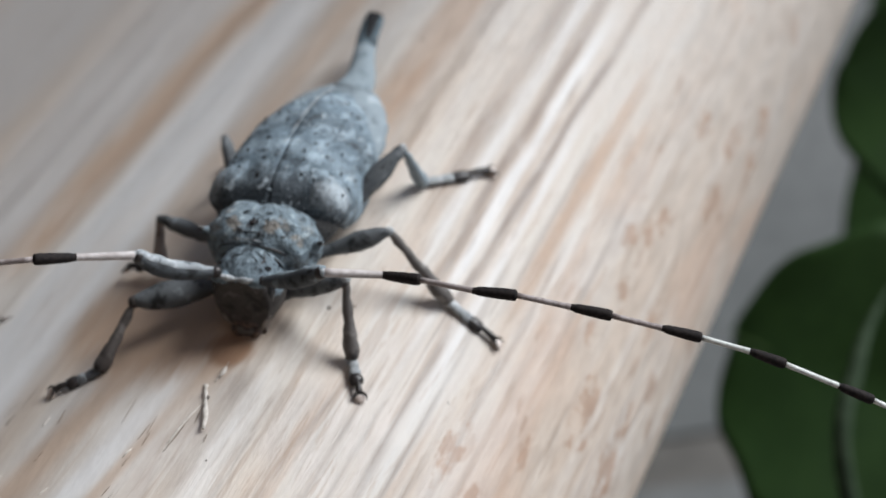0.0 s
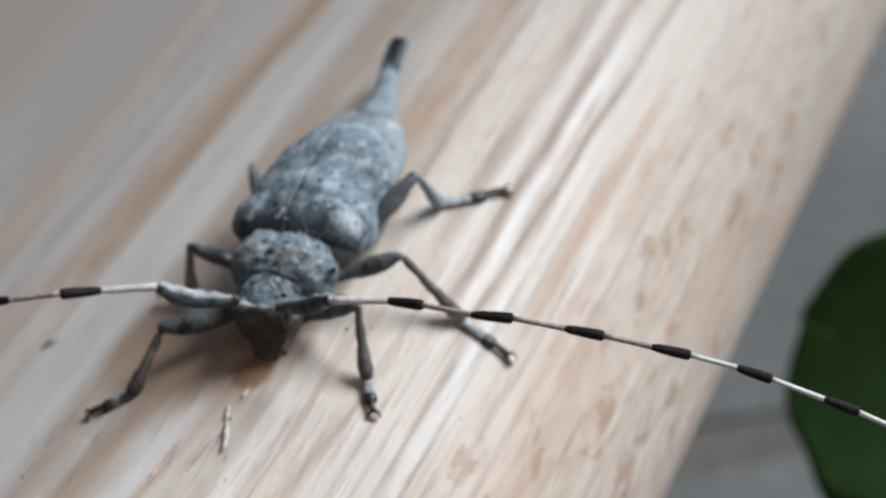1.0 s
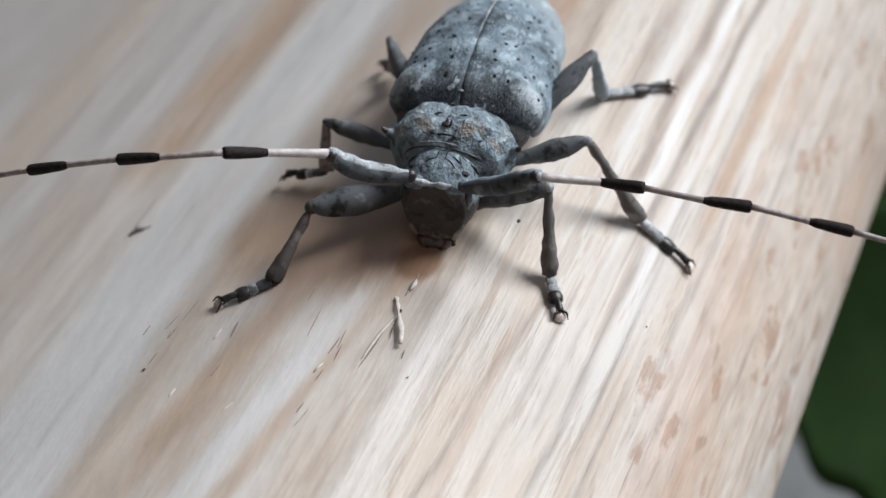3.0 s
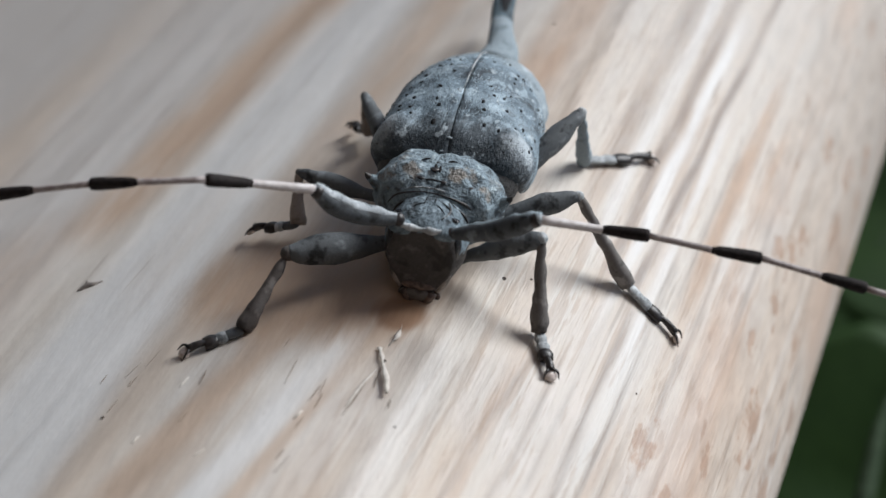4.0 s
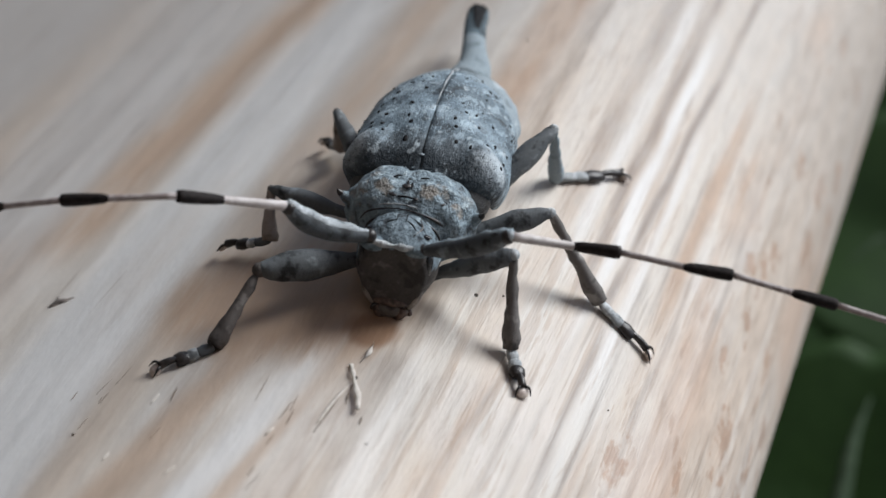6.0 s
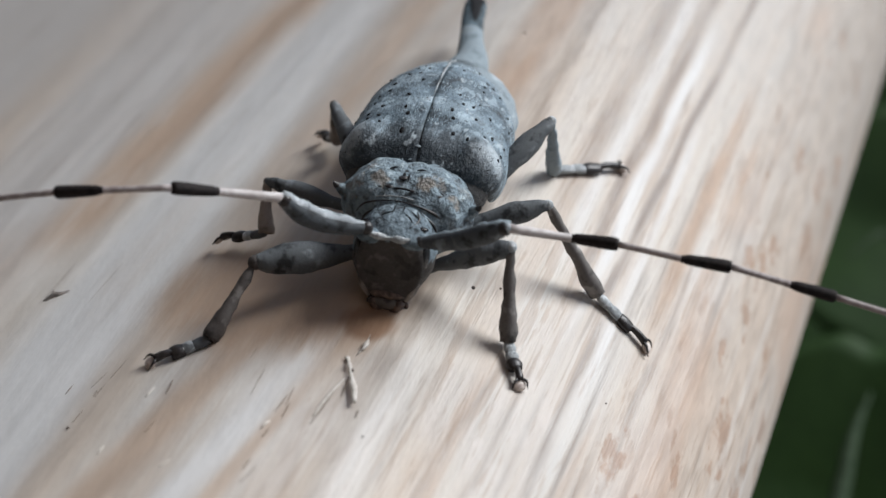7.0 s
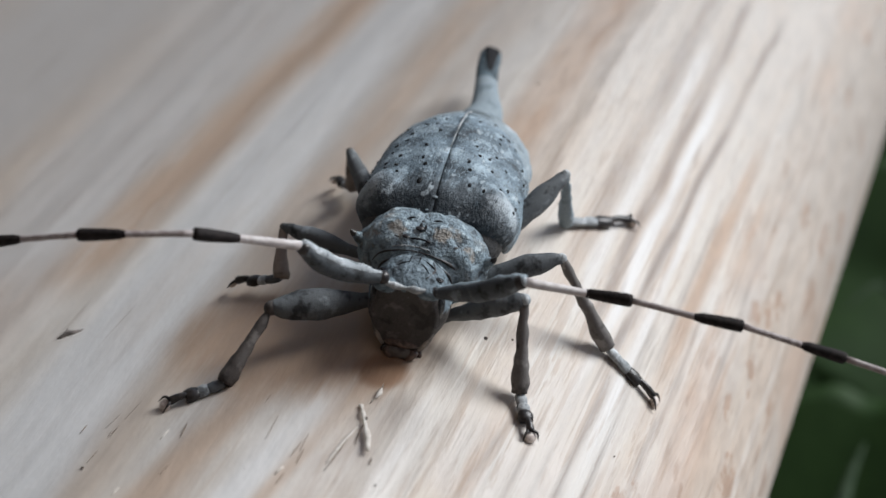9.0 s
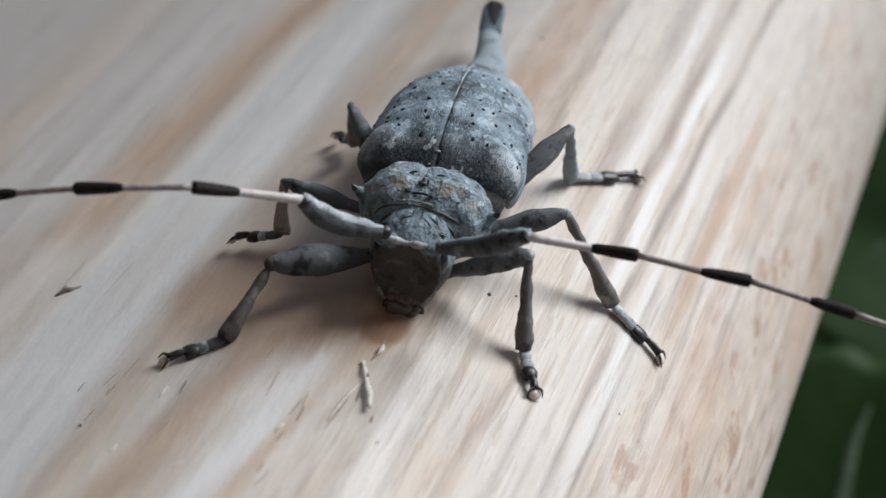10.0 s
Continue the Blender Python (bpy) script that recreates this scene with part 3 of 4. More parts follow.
# a torn splinter in front of the beetle, and loose fibres round it
part("splinter", tube([on_log(-1.36, -6.95, 0.02), on_log(-1.2, -7.25, 0.08), on_log(-1.02, -7.59, 0.08), on_log(-0.82, -8.0, 0.10), on_log(-0.66, -8.35, 0.13), on_log(-0.50, -8.80, 0.12)],
                      [0.05, 0.08, 0.045, 0.07, 0.08, 0.03], seg=7, n=3, flat=0.45, rough=0.08), M_FIBRE, log, "pale torn wood splinter standing off")
part("splinter", tube([on_log(-1.16, -6.75, 0.0), on_log(-1.10, -6.45, 0.05), on_log(-1.08, -6.1, 0.05), on_log(-1.14, -5.72, 0.0)], [0.02, 0.055, 0.06, 0.012], seg=6, n=3, flat=0.4, rough=0.08), M_FIBRE, log)
part("splinter", tube([on_log(-1.10, -7.8, 0.0), on_log(-1.16, -8.2, 0.03), on_log(-1.23, -8.62, 0.03), on_log(-1.28, -9.2, 0.02), on_log(-1.32, -9.64, -0.01)], [0.012, 0.035, 0.04, 0.035, 0.01], seg=6, n=3, flat=0.5), M_FIBRE, log, "low raised ridge of torn fibre")
chip = tagged(part("wood_chip", tube([on_log(-11.85, -3.62, -0.02), on_log(-11.76, -3.55, 0.01), on_log(-11.62, -3.42, 0.03), on_log(-11.42, -3.30, 0.03), on_log(-11.24, -3.15, -0.01)], [0.02, 0.045, 0.085, 0.06, 0.03], seg=8, n=3, flat=0.5, rough=0.12), M_CHIP, None, "small frayed grey-brown wood chip lying on the log"), category="wood chip")
part("prong", tube([on_log(-11.66, -3.42, 0.02), on_log(-11.74, -3.22, 0.06), on_log(-11.84, -3.02, 0.04)], [0.06, 0.05, 0.012], seg=7, n=3, flat=0.5, rough=0.1), M_CHIP, chip)
# hairline cracks along the grain
for pts in (((-1.02, -7.5), (-0.98, -8.1), (-0.9, -8.6)), ((-7.40, -7.5), (-7.42, -8.0), (-7.47, -8.5)), ((-7.48, -8.8), (-7.5, -9.1), (-7.5, -9.4)),
            ((-7.54, -10.0), (-7.55, -10.3), (-7.57, -10.6)), ((-5.6, -8.7), (-5.55, -9.0), (-5.5, -9.4)), 
            ((-3.28, -8.03), (-3.25, -8.6), (-3.20, -9.23)), ((-1.16, -8.5), (-1.2, -9.3), (-1.26, -10.0)), ((-2.26, -9.0), (-2.27, -9.4), (-2.3, -9.8)), ((-6.98, -8.8), (-7.05, -9.3), (-7.14, -9.86)), ((-0.3, -8.9), (-0.28, -9.05), (-0.25, -9.25))):
    part("crack", tube([on_log(x, y, 0.008) for x, y in pts], [0.006, 0.017, 0.006], seg=6, n=3, flat=0.4), M_CRACK, log)
rng = random.Random(5)
for fx, fy in [(-2.33, -10.4), (-4.2, -12.4)]:
    le, an = rng.uniform(0.12, 0.28), rng.uniform(-0.5, 0.5)
    dx, dy = le * math.sin(an), le * math.cos(an)
    part("fibre", tube([on_log(fx - dx, fy - dy, 0.0), on_log(fx, fy, rng.uniform(0.02, 0.06)), on_log(fx + dx, fy + dy, 0.0)], [0.008, rng.uniform(0.02, 0.035), 0.008], seg=6, n=2), M_FIBRE, log)
# short hairline cracks and raised fibre ends before the beetle
for _ in range(16):
    fx, fy, le = rng.uniform(-8.5, -1.8), rng.uniform(-12.5, -7.2), rng.uniform(0.15, 0.45)
    an = rng.uniform(-0.12, 0.22)
    part("crack", tube([on_log(fx - le * math.sin(an), fy - le * math.cos(an), 0.004), on_log(fx, fy, 0.006), on_log(fx + le * math.sin(an), fy + le * math.cos(an), 0.004)], [0.004, rng.uniform(0.008, 0.016), 0.004], seg=6, n=2, flat=0.5), M_CRACK, log)
for _ in range(2):
    fx, fy, le = rng.uniform(-8.5, -1.2), rng.uniform(-12.5, -9.0), rng.uniform(0.15, 0.30)
    part("fibre", tube([on_log(fx, fy - le, -0.01), on_log(fx + 0.02, fy, 0.015), on_log(fx + 0.05, fy + le, 0.0)], [0.008, rng.uniform(0.018, 0.03), 0.008], seg=6, n=2, flat=0.6), M_FIBRE, log)
for sx, sy, sr in [(-7.57, -10.85, 0.06), (-1.03, -7.45, 0.06), (0.79, -2.16, 0.07), (1.50, -1.61, 0.055), (0.18, -9.87, 0.03), (5.7, -3.0, 0.055), (-2.2, 13.0, 0.05)]:
    tagged(part("dirt_speck", blob(on_log(sx, sy, 0.02), (Vector((1, 0, 0)), Vector((0, 1, 0)), Vector((0, 0, 1))), (sr, sr * 1.3, sr * 0.35), nu=10, nv=6, rough=0.05), M_SPECK, None, "tiny black speck of dirt lying on the log"), category="dirt", group="dirt specks on the log")

# ---------------------------------------------------------------- beetle
beetle = tagged(new("longhorn_beetle"), "grey speckled longhorn beetle with banded feelers, standing on log", "beetle")
beetle.matrix_world = pose(-2.5 * MM, 1.5 * MM, 0)


def axes_of(back, side):
    back = Vector(back).normalized()
    side = Vector(side)
    side = (side - back * side.dot(back)).normalized()
    return side, back, side.cross(back)


HIND = axes_of((-0.126, 0.98, -0.17), (4.64, 0.84, 0.86))     # wing cases and belly
FORE = axes_of((-0.125, 0.986, -0.042), (4.64, 1.29, 0.86))      # thorax and head
O = Vector((-2.13, -0.52, 2.1))
NECK = O + FORE[1] * 0.75 - FORE[2] * 0.55


def hind(x, y, z):
    return O + HIND[0] * x + HIND[1] * y + HIND[2] * z


def fore(x, y, z):
    return NECK + FORE[0] * x + FORE[1] * y + FORE[2] * z


LENGTH = 8.6
WIDE = [(0, 1.15), (0.025, 1.95), (0.05, 2.28), (0.09, 2.45), (0.14, 2.47), (0.35, 2.52), (0.55, 2.42), (0.72, 2.02), (0.86, 1.45), (0.95, 0.9), (1, 0.4)]
HIGH = [(0, 0.10), (0.03, 0.62), (0.07, 0.95), (0.16, 1.22), (0.35, 1.42), (0.55, 1.36), (0.72, 1.08), (0.86, 0.66), (0.95, 0.28), (1, 0.02)]


SIDE = [(0, 2.1), (0.10, 2.1), (0.20, 2.0), (0.35, 1.9), (1, 1.85)]     # how far the cases reach down


def shell(s, b):
    """The outer face of the wing cases: s from the shoulder to the tip, b from the seam down to the side."""
    w, h = curve_at(WIDE, s), curve_at(HIGH, s)
    x = w * math.sin(b)
    low = -0.75 + 0.90 * max(0.0, 1 - s / 0.32) ** 1.5
    z = low + (h - low) * (max(math.cos(b), 0.0) ** 0.9 if b > -9 and abs(b) < math.pi / 2 else math.cos(b))
    hump = math.exp(-((s - 0.085) / 0.075) ** 2 - ((abs(x) - 1.8) / 0.55) ** 2) * max(0.0, math.cos(b)) ** 0.5
    z += 0.32 * hump
    x += 0.14 * hump * (1 if x > 0 else -1)
    z -= 0.09 * math.exp(-((s - 0.10) / 0.08) ** 2 - ((abs(x) - 0.95) / 0.45) ** 2)
    z += 0.05 * math.exp(-((s - 0.30) / 0.12) ** 2 - ((abs(x) - 0.8) / 0.4) ** 2)
    y = -0.62 + LENGTH * s - 0.28 * (1 - abs(x) / 2.5) * (1 - s)
    return x, y, z


def wing_case(sign):
    bm = bmesh.new()
    ns, nb = 60, 30
    rows = []
    for i in range(ns + 1):
        s = i / ns
        row = []
        for j in range(nb + 1):
            b = 0.005 + (curve_at(SIDE, s) - 0.005) * j / nb
            x, y, z = shell(s, b * sign)
            q = hind(x, y, z)
            q += HIND[2] * (0.05 * noise.noise(q * 1.4) + 0.018 * noise.noise(q * 5.0))
            row.append(bm.verts.new(q * MM))
        rows.append(row)
    for a, b in zip(rows, rows[1:]):
        for j in range(nb):
            bm.faces.new((a[j], a[j + 1], b[j + 1], b[j]))
    ob = part("wing_case", bm, M_ELYTRA, beetle, "grey mottled wing case with black specks")
    thick = ob.modifiers.new("thick", "SOLIDIFY")
    thick.thickness, thick.offset = 0.09 * MM, -1
    return ob


def belly():
    rows = [(-0.3, 1.3, 0.2, 1.3), (0.6, 2.15, 0.5, 1.55), (2.5, 2.40, 0.8, 1.65), (4.2, 2.43, 0.8, 1.5), (5.4, 2.38, 0.72, 1.4), (6.6, 2.13, 0.55, 1.2), (7.6, 1.74, 0.34, 0.95), (8.4, 1.30, 0.10, 0.8), (9.0, 0.78, -0.12, 0.7), (9.4, 0.5, -0.25, 0.62)]
    bm = bmesh.new()
    rings = []
    for i, (y, w, zt, zb) in enumerate(rows):
        for k in range(3 if i < len(rows) - 1 else 1):
            t = k / 3
            y2, w2, zt2, zb2 = rows[min(i + 1, len(rows) - 1)]
            yy, ww, a, b = y + (y2 - y) * t, w + (w2 - w) * t, zt + (zt2 - zt) * t, zb + (zb2 - zb) * t
            ww *= 1 - 0.03 * (k == 1)
            ring = []
            for q in range(24):
                an = 2 * math.pi * q / 24
                z = (a + 0.5) * math.sin(an) - 0.5 if math.sin(an) > 0 else -0.5 + (b - 0.5) * math.sin(an)
                ring.append(bm.verts.new(hind(ww * math.cos(an), yy, z) * MM))
            rings.append(ring)
    for a, b in zip(rings, rings[1:]):
        for q in range(24):
            bm.faces.new((a[q], a[(q + 1) % 24], b[(q + 1) % 24], b[q]))
    bm.faces.new(rings[0]), bm.faces.new(rings[-1])
    return part("abdomen", bm, M_BELLY, beetle, "pale grey hairy abdomen under the wing cases")


abdomen = belly()
cases = {1: wing_case(1), -1: wing_case(-1)}

# black specks in loose rows on the wing cases
rng = random.Random(11)
for sign in (1, -1):
    for row, (s0, b0) in enumerate([(s, b) for s in (0.13, 0.19, 0.25, 0.32, 0.40, 0.49, 0.58, 0.67, 0.76) for b in (0.28, 0.55, 0.85, 1.12)]):
        if rng.random() < 0.22:
            continue
        s, b = s0 + rng.uniform(-0.025, 0.025), sign * (b0 + rng.uniform(-0.1, 0.1))
        x, y, z = shell(s, b)
        x2, y2, z2 = shell(s + 0.01, b)
        x3, y3, z3 = shell(s, b + 0.02)
        p = hind(x, y, z)
        p += HIND[2] * (0.05 * noise.noise(p * 1.4) + 0.018 * noise.noise(p * 5.0))
        u = (hind(x2, y2, z2) - p).normalized()
        v = (hind(x3, y3, z3) - p).normalized()
        nrm = u.cross(v).normalized()
        nrm = nrm if nrm.z > 0 else -nrm
        r = rng.uniform(0.045, 0.078)
        part("speck", blob(p + nrm * 0.004, (v, u, nrm), (r, r * rng.uniform(1.0, 1.6), 0.03), nu=8, nv=6, power=0.8), M_PIT, cases[sign])

for sign in (1,):
    part("seam", tube([hind(*shell(t, 0.0)) + HIND[2] * 0.13 for t in (0.30, 0.42, 0.52, 0.62, 0.72, 0.82, 0.90)], [0.012, 0.025, 0.03, 0.035, 0.035, 0.03, 0.015], seg=6, n=4), M_FOOTPALE, cases[1], "pale seam between the wing cases")
part("scutellum", blob(hind(0, -0.28, 0.80), HIND, (0.11, 0.16, 0.04), rough=0.10), M_BELLY, beetle, "small whitish scutellum")


def ridge(x, y, z):
    bump = 1.0 + 0.10 * math.exp(-((y + 0.05) / 0.35) ** 2) * abs(x)
    return x * bump, y, z * (1 - 0.10 * math.exp(-(x / 0.2) ** 2) * (z > 0))


part("mesothorax", blob(hind(0, 0.20, -0.62), HIND, (2.18, 1.35, 1.05), None, 40, 26, 0.9, rough=0.05), M_WAIST, beetle, "dark waist between thorax and wing cases")
pron = part("pronotum", blob(fore(0, -2.0, -0.12), FORE, (1.82, 1.42, 1.36), ridge, 64, 44, 0.86, rough=0.13), M_THORAX, beetle, "grey brown mottled neck shield")
for sign in (1, -1):
    spine = part("spine", tube([fore(sign * 1.35, -1.95, -0.05), fore(sign * 1.75, -2.15, 0.1), fore(sign * 2.14, -2.38, 0.45)], [0.55, 0.30, 0.07], n=4), M_THORAX, pron, "blunt grey side spine")
    part("spine_tip", tube([fore(sign * 2.02, -2.30, 0.32), fore(sign * 2.13, -2.37, 0.46), fore(sign * 2.20, -2.43, 0.60)], [0.12, 0.09, 0.01], seg=8, n=3), M_BLACK, spine)


def hair_coat(name, parent, sample, count, length, material, seed):
    """Many short lying hairs; sample() gives a place, the way the hair lies and the surface's normal."""
    r = random.Random(seed)
    verts, faces = [], []
    for _ in range(count):
        p, lie, nrm = sample(r)
        lie = (lie + nrm * r.uniform(0.10, 0.45) + lie.cross(nrm) * r.uniform(-0.35, 0.35)).normalized()
        w = lie.cross(nrm).normalized() * r.uniform(0.008, 0.016)
        le = length * r.uniform(0.6, 1.3)
        k = len(verts)
        verts += [(p - w - nrm * 0.02) * MM, (p + w - nrm * 0.02) * MM, (p + lie * le) * MM]
        faces.append((k, k + 1, k + 2))
    me = bpy.data.meshes.new(name)
    me.from_pydata([tuple(v) for v in verts], [], faces)
    me.materials.append(material)
    ob = new(name, me)
    ob.parent = parent
    ob.matrix_parent_inverse = parent.matrix_world.inverted()
    return tagged(ob, kind="stuff")


def case_sample(sign, start=0.02):
    def sample(r):
        t = r.uniform(start, 0.97)
        b = sign * r.uniform(0.03, 1.5)
        p, p2, p3 = (hind(*shell(*q)) for q in ((t, b), (t + 0.01, b), (t, b + 0.02)))
        u, v = (p2 - p).normalized(), (p3 - p).normalized()
        nrm = u.cross(v).normalized()
        return p, u, nrm if nrm.dot(p - hind(0, 4, -0.8)) > 0 else -nrm
    return sample


for sign in (1, -1):
    hair_coat("light_hair", cases[sign], case_sample(sign, 0.13), 1000, 0.14, M_HAIR, 20 + sign)
    hair_coat("dark_hair", cases[sign], case_sample(sign), 420, 0.13, M_BLACK, 30 + sign)


def round_sample(centre, axes, radii, low=-0.3):
    def sample(r):
        while True:
            d = Vector((r.gauss(0, 1), r.gauss(0, 1), r.gauss(0, 1))).normalized()
            if d.z > low:
                break
        p = centre + axes[0] * d.x * radii[0] + axes[1] * d.y * radii[1] + axes[2] * d.z * radii[2]
        nrm = (axes[0] * d.x / radii[0] + axes[1] * d.y / radii[1] + axes[2] * d.z / radii[2]).normalized()
        lie = (axes[1] - nrm * axes[1].dot(nrm) + axes[0] * 0.05).normalized()
        return p, lie, nrm
    return sample


def pron_top(x, y):
    """A place on top of the neck shield."""
    u, v = x / 1.82, (y + 2.0) / 1.42
    return fore(x, y, -0.12 + 1.36 * math.sqrt(max(0.02, 1 - abs(u) ** 2.3 - abs(v) ** 2.3)) - 0.02)


hair_coat("light_hair", pron, round_sample(fore(0, -2.0, -0.10), FORE, (1.85, 1.40, 1.38)), 500, 0.06, M_HAIR, 41)
part("front_rim", tube([fore(-1.15, -2.95, 0.45), fore(-0.7, -3.06, 0.76), fore(-0.1, -3.10, 0.88), fore(0.5, -3.06, 0.76), fore(0.95, -2.95, 0.45)], [0.012, 0.02, 0.024, 0.02, 0.012], seg=8, n=5), M_FOOTPALE, pron, "pale rim of the neck shield")
part("rim_groove", tube([fore(-1.38, -2.95, 0.02), fore(-1.12, -3.10, 0.45), fore(-0.65, -3.19, 0.70), fore(-0.1, -3.22, 0.80), fore(0.5, -3.19, 0.70), fore(1.0, -3.10, 0.45), fore(1.28, -2.95, 0.02)], [0.02, 0.03, 0.022, 0.018, 0.025, 0.06, 0.03], seg=8, n=5), M_BLACK, pron)
for x, y, r in ((-0.15, -2.5, 0.10), (-0.48, -2.78, 0.10), (0.18, -2.85, 0.08), (0.95, -2.72, 0.11), (-0.1, -2.2, 0.06), (0.75, -2.05, 0.08), (-0.95, -2.1, 0.08), (1.2, -2.2, 0.07)):
    part("dark_patch", blob(pron_top(x, y), FORE, (r * 1.3, r * 1.0, 0.03), nu=12, nv=6, rough=0.12), M_BLACK, pron)

for x0, y0, x1, y1, r in ((-0.12, -2.30, -0.10, -2.62, 0.035), (0.02, -2.35, 0.04, -2.60, 0.025), (-0.45, -2.86, 0.30, -2.86, 0.022), (0.42, -2.72, 0.85, -2.62, 0.03), (-0.95, -2.80, -0.62, -2.84, 0.03),
                          (1.0, -2.62, 1.25, -2.75, 0.028), (-1.35, -2.62, -1.15, -2.75, 0.022), (0.2, -2.1, 0.45, -2.0, 0.02), (-0.6, -2.15, -0.35, -2.05, 0.02), (0.85, -2.0, 1.1, -1.9, 0.02)):
    part("wrinkle", tube([pron_top(x0, y0), pron_top((x0 + x1) / 2, (y0 + y1) / 2 + 0.02), pron_top(x1, y1)], [r * 0.8, r * 1.6, r * 0.6], seg=6, n=4), M_PIT, pron)


def face_of(ob, centre, front, low, high):
    """Gives the steep front of the head its own hair."""
    for p in ob.data.polygons:
        q = p.center / MM - centre
        if q.dot(FORE[1]) < front and low < q.dot(FORE[2]) < high or q.dot(FORE[2]) < 0.30:
            p.material_index = 1


def skull(x, y, z):
    """Rounded crown, flat steep face, narrower towards the mouth."""
    y = max(y, -0.72) if z < 0.45 else max(y, -0.72 - 0.1 * (z - 0.45))
    if z < 0:
        x *= 1 - 0.40 * min(1, -z) ** 1.1
    z += 0.05 * (1 - abs(x)) if z > 0.5 else 0
    x *= 1 + 0.04 * (z > 0.2)
    return x, y, z


HC = fore(0.0, -3.62, -0.73)
head = part("head", blob(HC, FORE, (1.20, 1.35, 1.41), skull, 56, 40, 0.84, rough=0.06), [M_HEAD, M_FACE], beetle, "grey hairy head with a steep dark face")
face_of(head, HC, -0.78, -2.2, 1.06)


def on_head(x, y, z):
    return fore(x, -3.55 + y, -0.48 + z)


part("forehead_groove", tube([on_head(0, 0.1, 1.20), on_head(0, -0.3, 1.17), on_head(0, -0.65, 1.08), on_head(0, -0.95, 0.90)], [0.015, 0.03, 0.035, 0.02], seg=6, n=3), M_BLACK, head)
for sign in (1, -1):
    part("feeler_socket", blob(on_head(sign * 0.62, -0.90, 0.80), FORE, (0.40, 0.26, 0.22), nu=18, nv=12), M_HEAD, head)
    part("eye", blob(on_head(sign * 0.95, -0.66, 0.18), FORE, (0.16, 0.30, 0.52), nu=18, nv=14), M_EYE, head, "black kidney-shaped eye")
    part("upper_eye", blob(on_head(sign * 0.72, -0.36, 0.92), FORE, (0.24, 0.11, 0.07), nu=14, nv=10), M_EYE, head)
    part("crown_groove", tube([on_head(sign * 0.45, -0.62, 1.05), on_head(sign * 0.62, -0.15, 1.04), on_head(sign * 0.50, 0.2, 1.12)], [0.02, 0.045, 0.015], seg=6, n=4), M_BLACK, head)
    part("mandible", tube([on_head(sign * 0.42, -1.0, -1.25), on_head(sign * 0.30, -1.06, -1.46), on_head(sign * 0.08, -1.02, -1.62)], [0.15, 0.13, 0.05], n=4), M_MOUTH, head)
    part("palp", tube([on_head(sign * 0.45, -0.7, -1.35), on_head(sign * 0.56, -0.8, -1.5), on_head(sign * 0.52, -0.85, -1.62)], [0.06, 0.07, 0.05], seg=8, n=3), M_MOUTH, head)
part("brow", tube([on_head(-0.75, -0.96, 0.94), on_head(-0.4, -1.04, 0.92), on_head(0, -1.03, 0.88), on_head(0.4, -1.04, 0.90), on_head(0.75, -0.96, 0.90)], [0.06, 0.085, 0.08, 0.08, 0.05], seg=10, n=4, rough=0.09), M_FOOTPALE, head, "pale hairy brow between the feelers")
for sign in (1, -1):
    part("cheek", tube([on_head(sign * 0.86, -0.85, -0.35), on_head(sign * 0.72, -0.9, -0.85), on_head(sign * 0.52, -0.9, -1.22)], [0.1, 0.14, 0.1], seg=10, n=4, rough=0.04), M_CHEEK, head)


def head_top(x, y):
    """A place on the crown, sideways and along from the head's middle."""
    left = max(0.03, 1 - abs(x / 1.20) ** 2.38 - abs(y / 1.35) ** 2.38) ** (1 / 2.38)
    return HC + FORE[0] * x + FORE[1] * y + FORE[2] * (1.41 * (left + 0.05 * (1 - abs(x / 1.20))) - 0.005)


for sign in (1, -1):
    for x0, y0, x1, y1, r in ((0.30, 0.42, 0.92, 0.02, 0.026), (0.22, 0.18, 0.78, -0.22, 0.022), (0.15, -0.05, 0.5, -0.32, 0.02), (0.12, 0.35, 0.14, -0.1, 0.016), (0.95, 0.25, 1.05, -0.2, 0.022)):
        part("wrinkle", tube([head_top(sign * x0, y0), head_top(sign * (x0 * 0.45 + x1 * 0.55), y0 * 0.62 + y1 * 0.38), head_top(sign * x1, y1)], [r * 0.5, r * 1.5, r * 0.7], seg=6, n=5), M_PIT, head)
hair_coat("light_hair", head, round_sample(HC, FORE, (1.16, 1.26, 1.36), 0.62), 420, 0.10, M_HAIR, 43)
for sign in (1, -1):
    part("crown_ring", tube([fore(sign * 1.12, -3.35, 0.0), fore(sign * 1.0, -3.38, 0.28), fore(sign * 0.78, -3.36, 0.48)], [0.015, 0.04, 0.015], seg=6, n=4), M_BLACK, head)
part("clypeus", blob(on_head(0, -1.02, -1.06), FORE, (0.52, 0.12, 0.15), nu=18, nv=10), M_MOUTH, head)
part("labrum", blob(on_head(0, -1.06, -1.34), FORE, (0.42, 0.13, 0.21), nu=18, nv=10), M_SHIN, head, "dark upper lip")

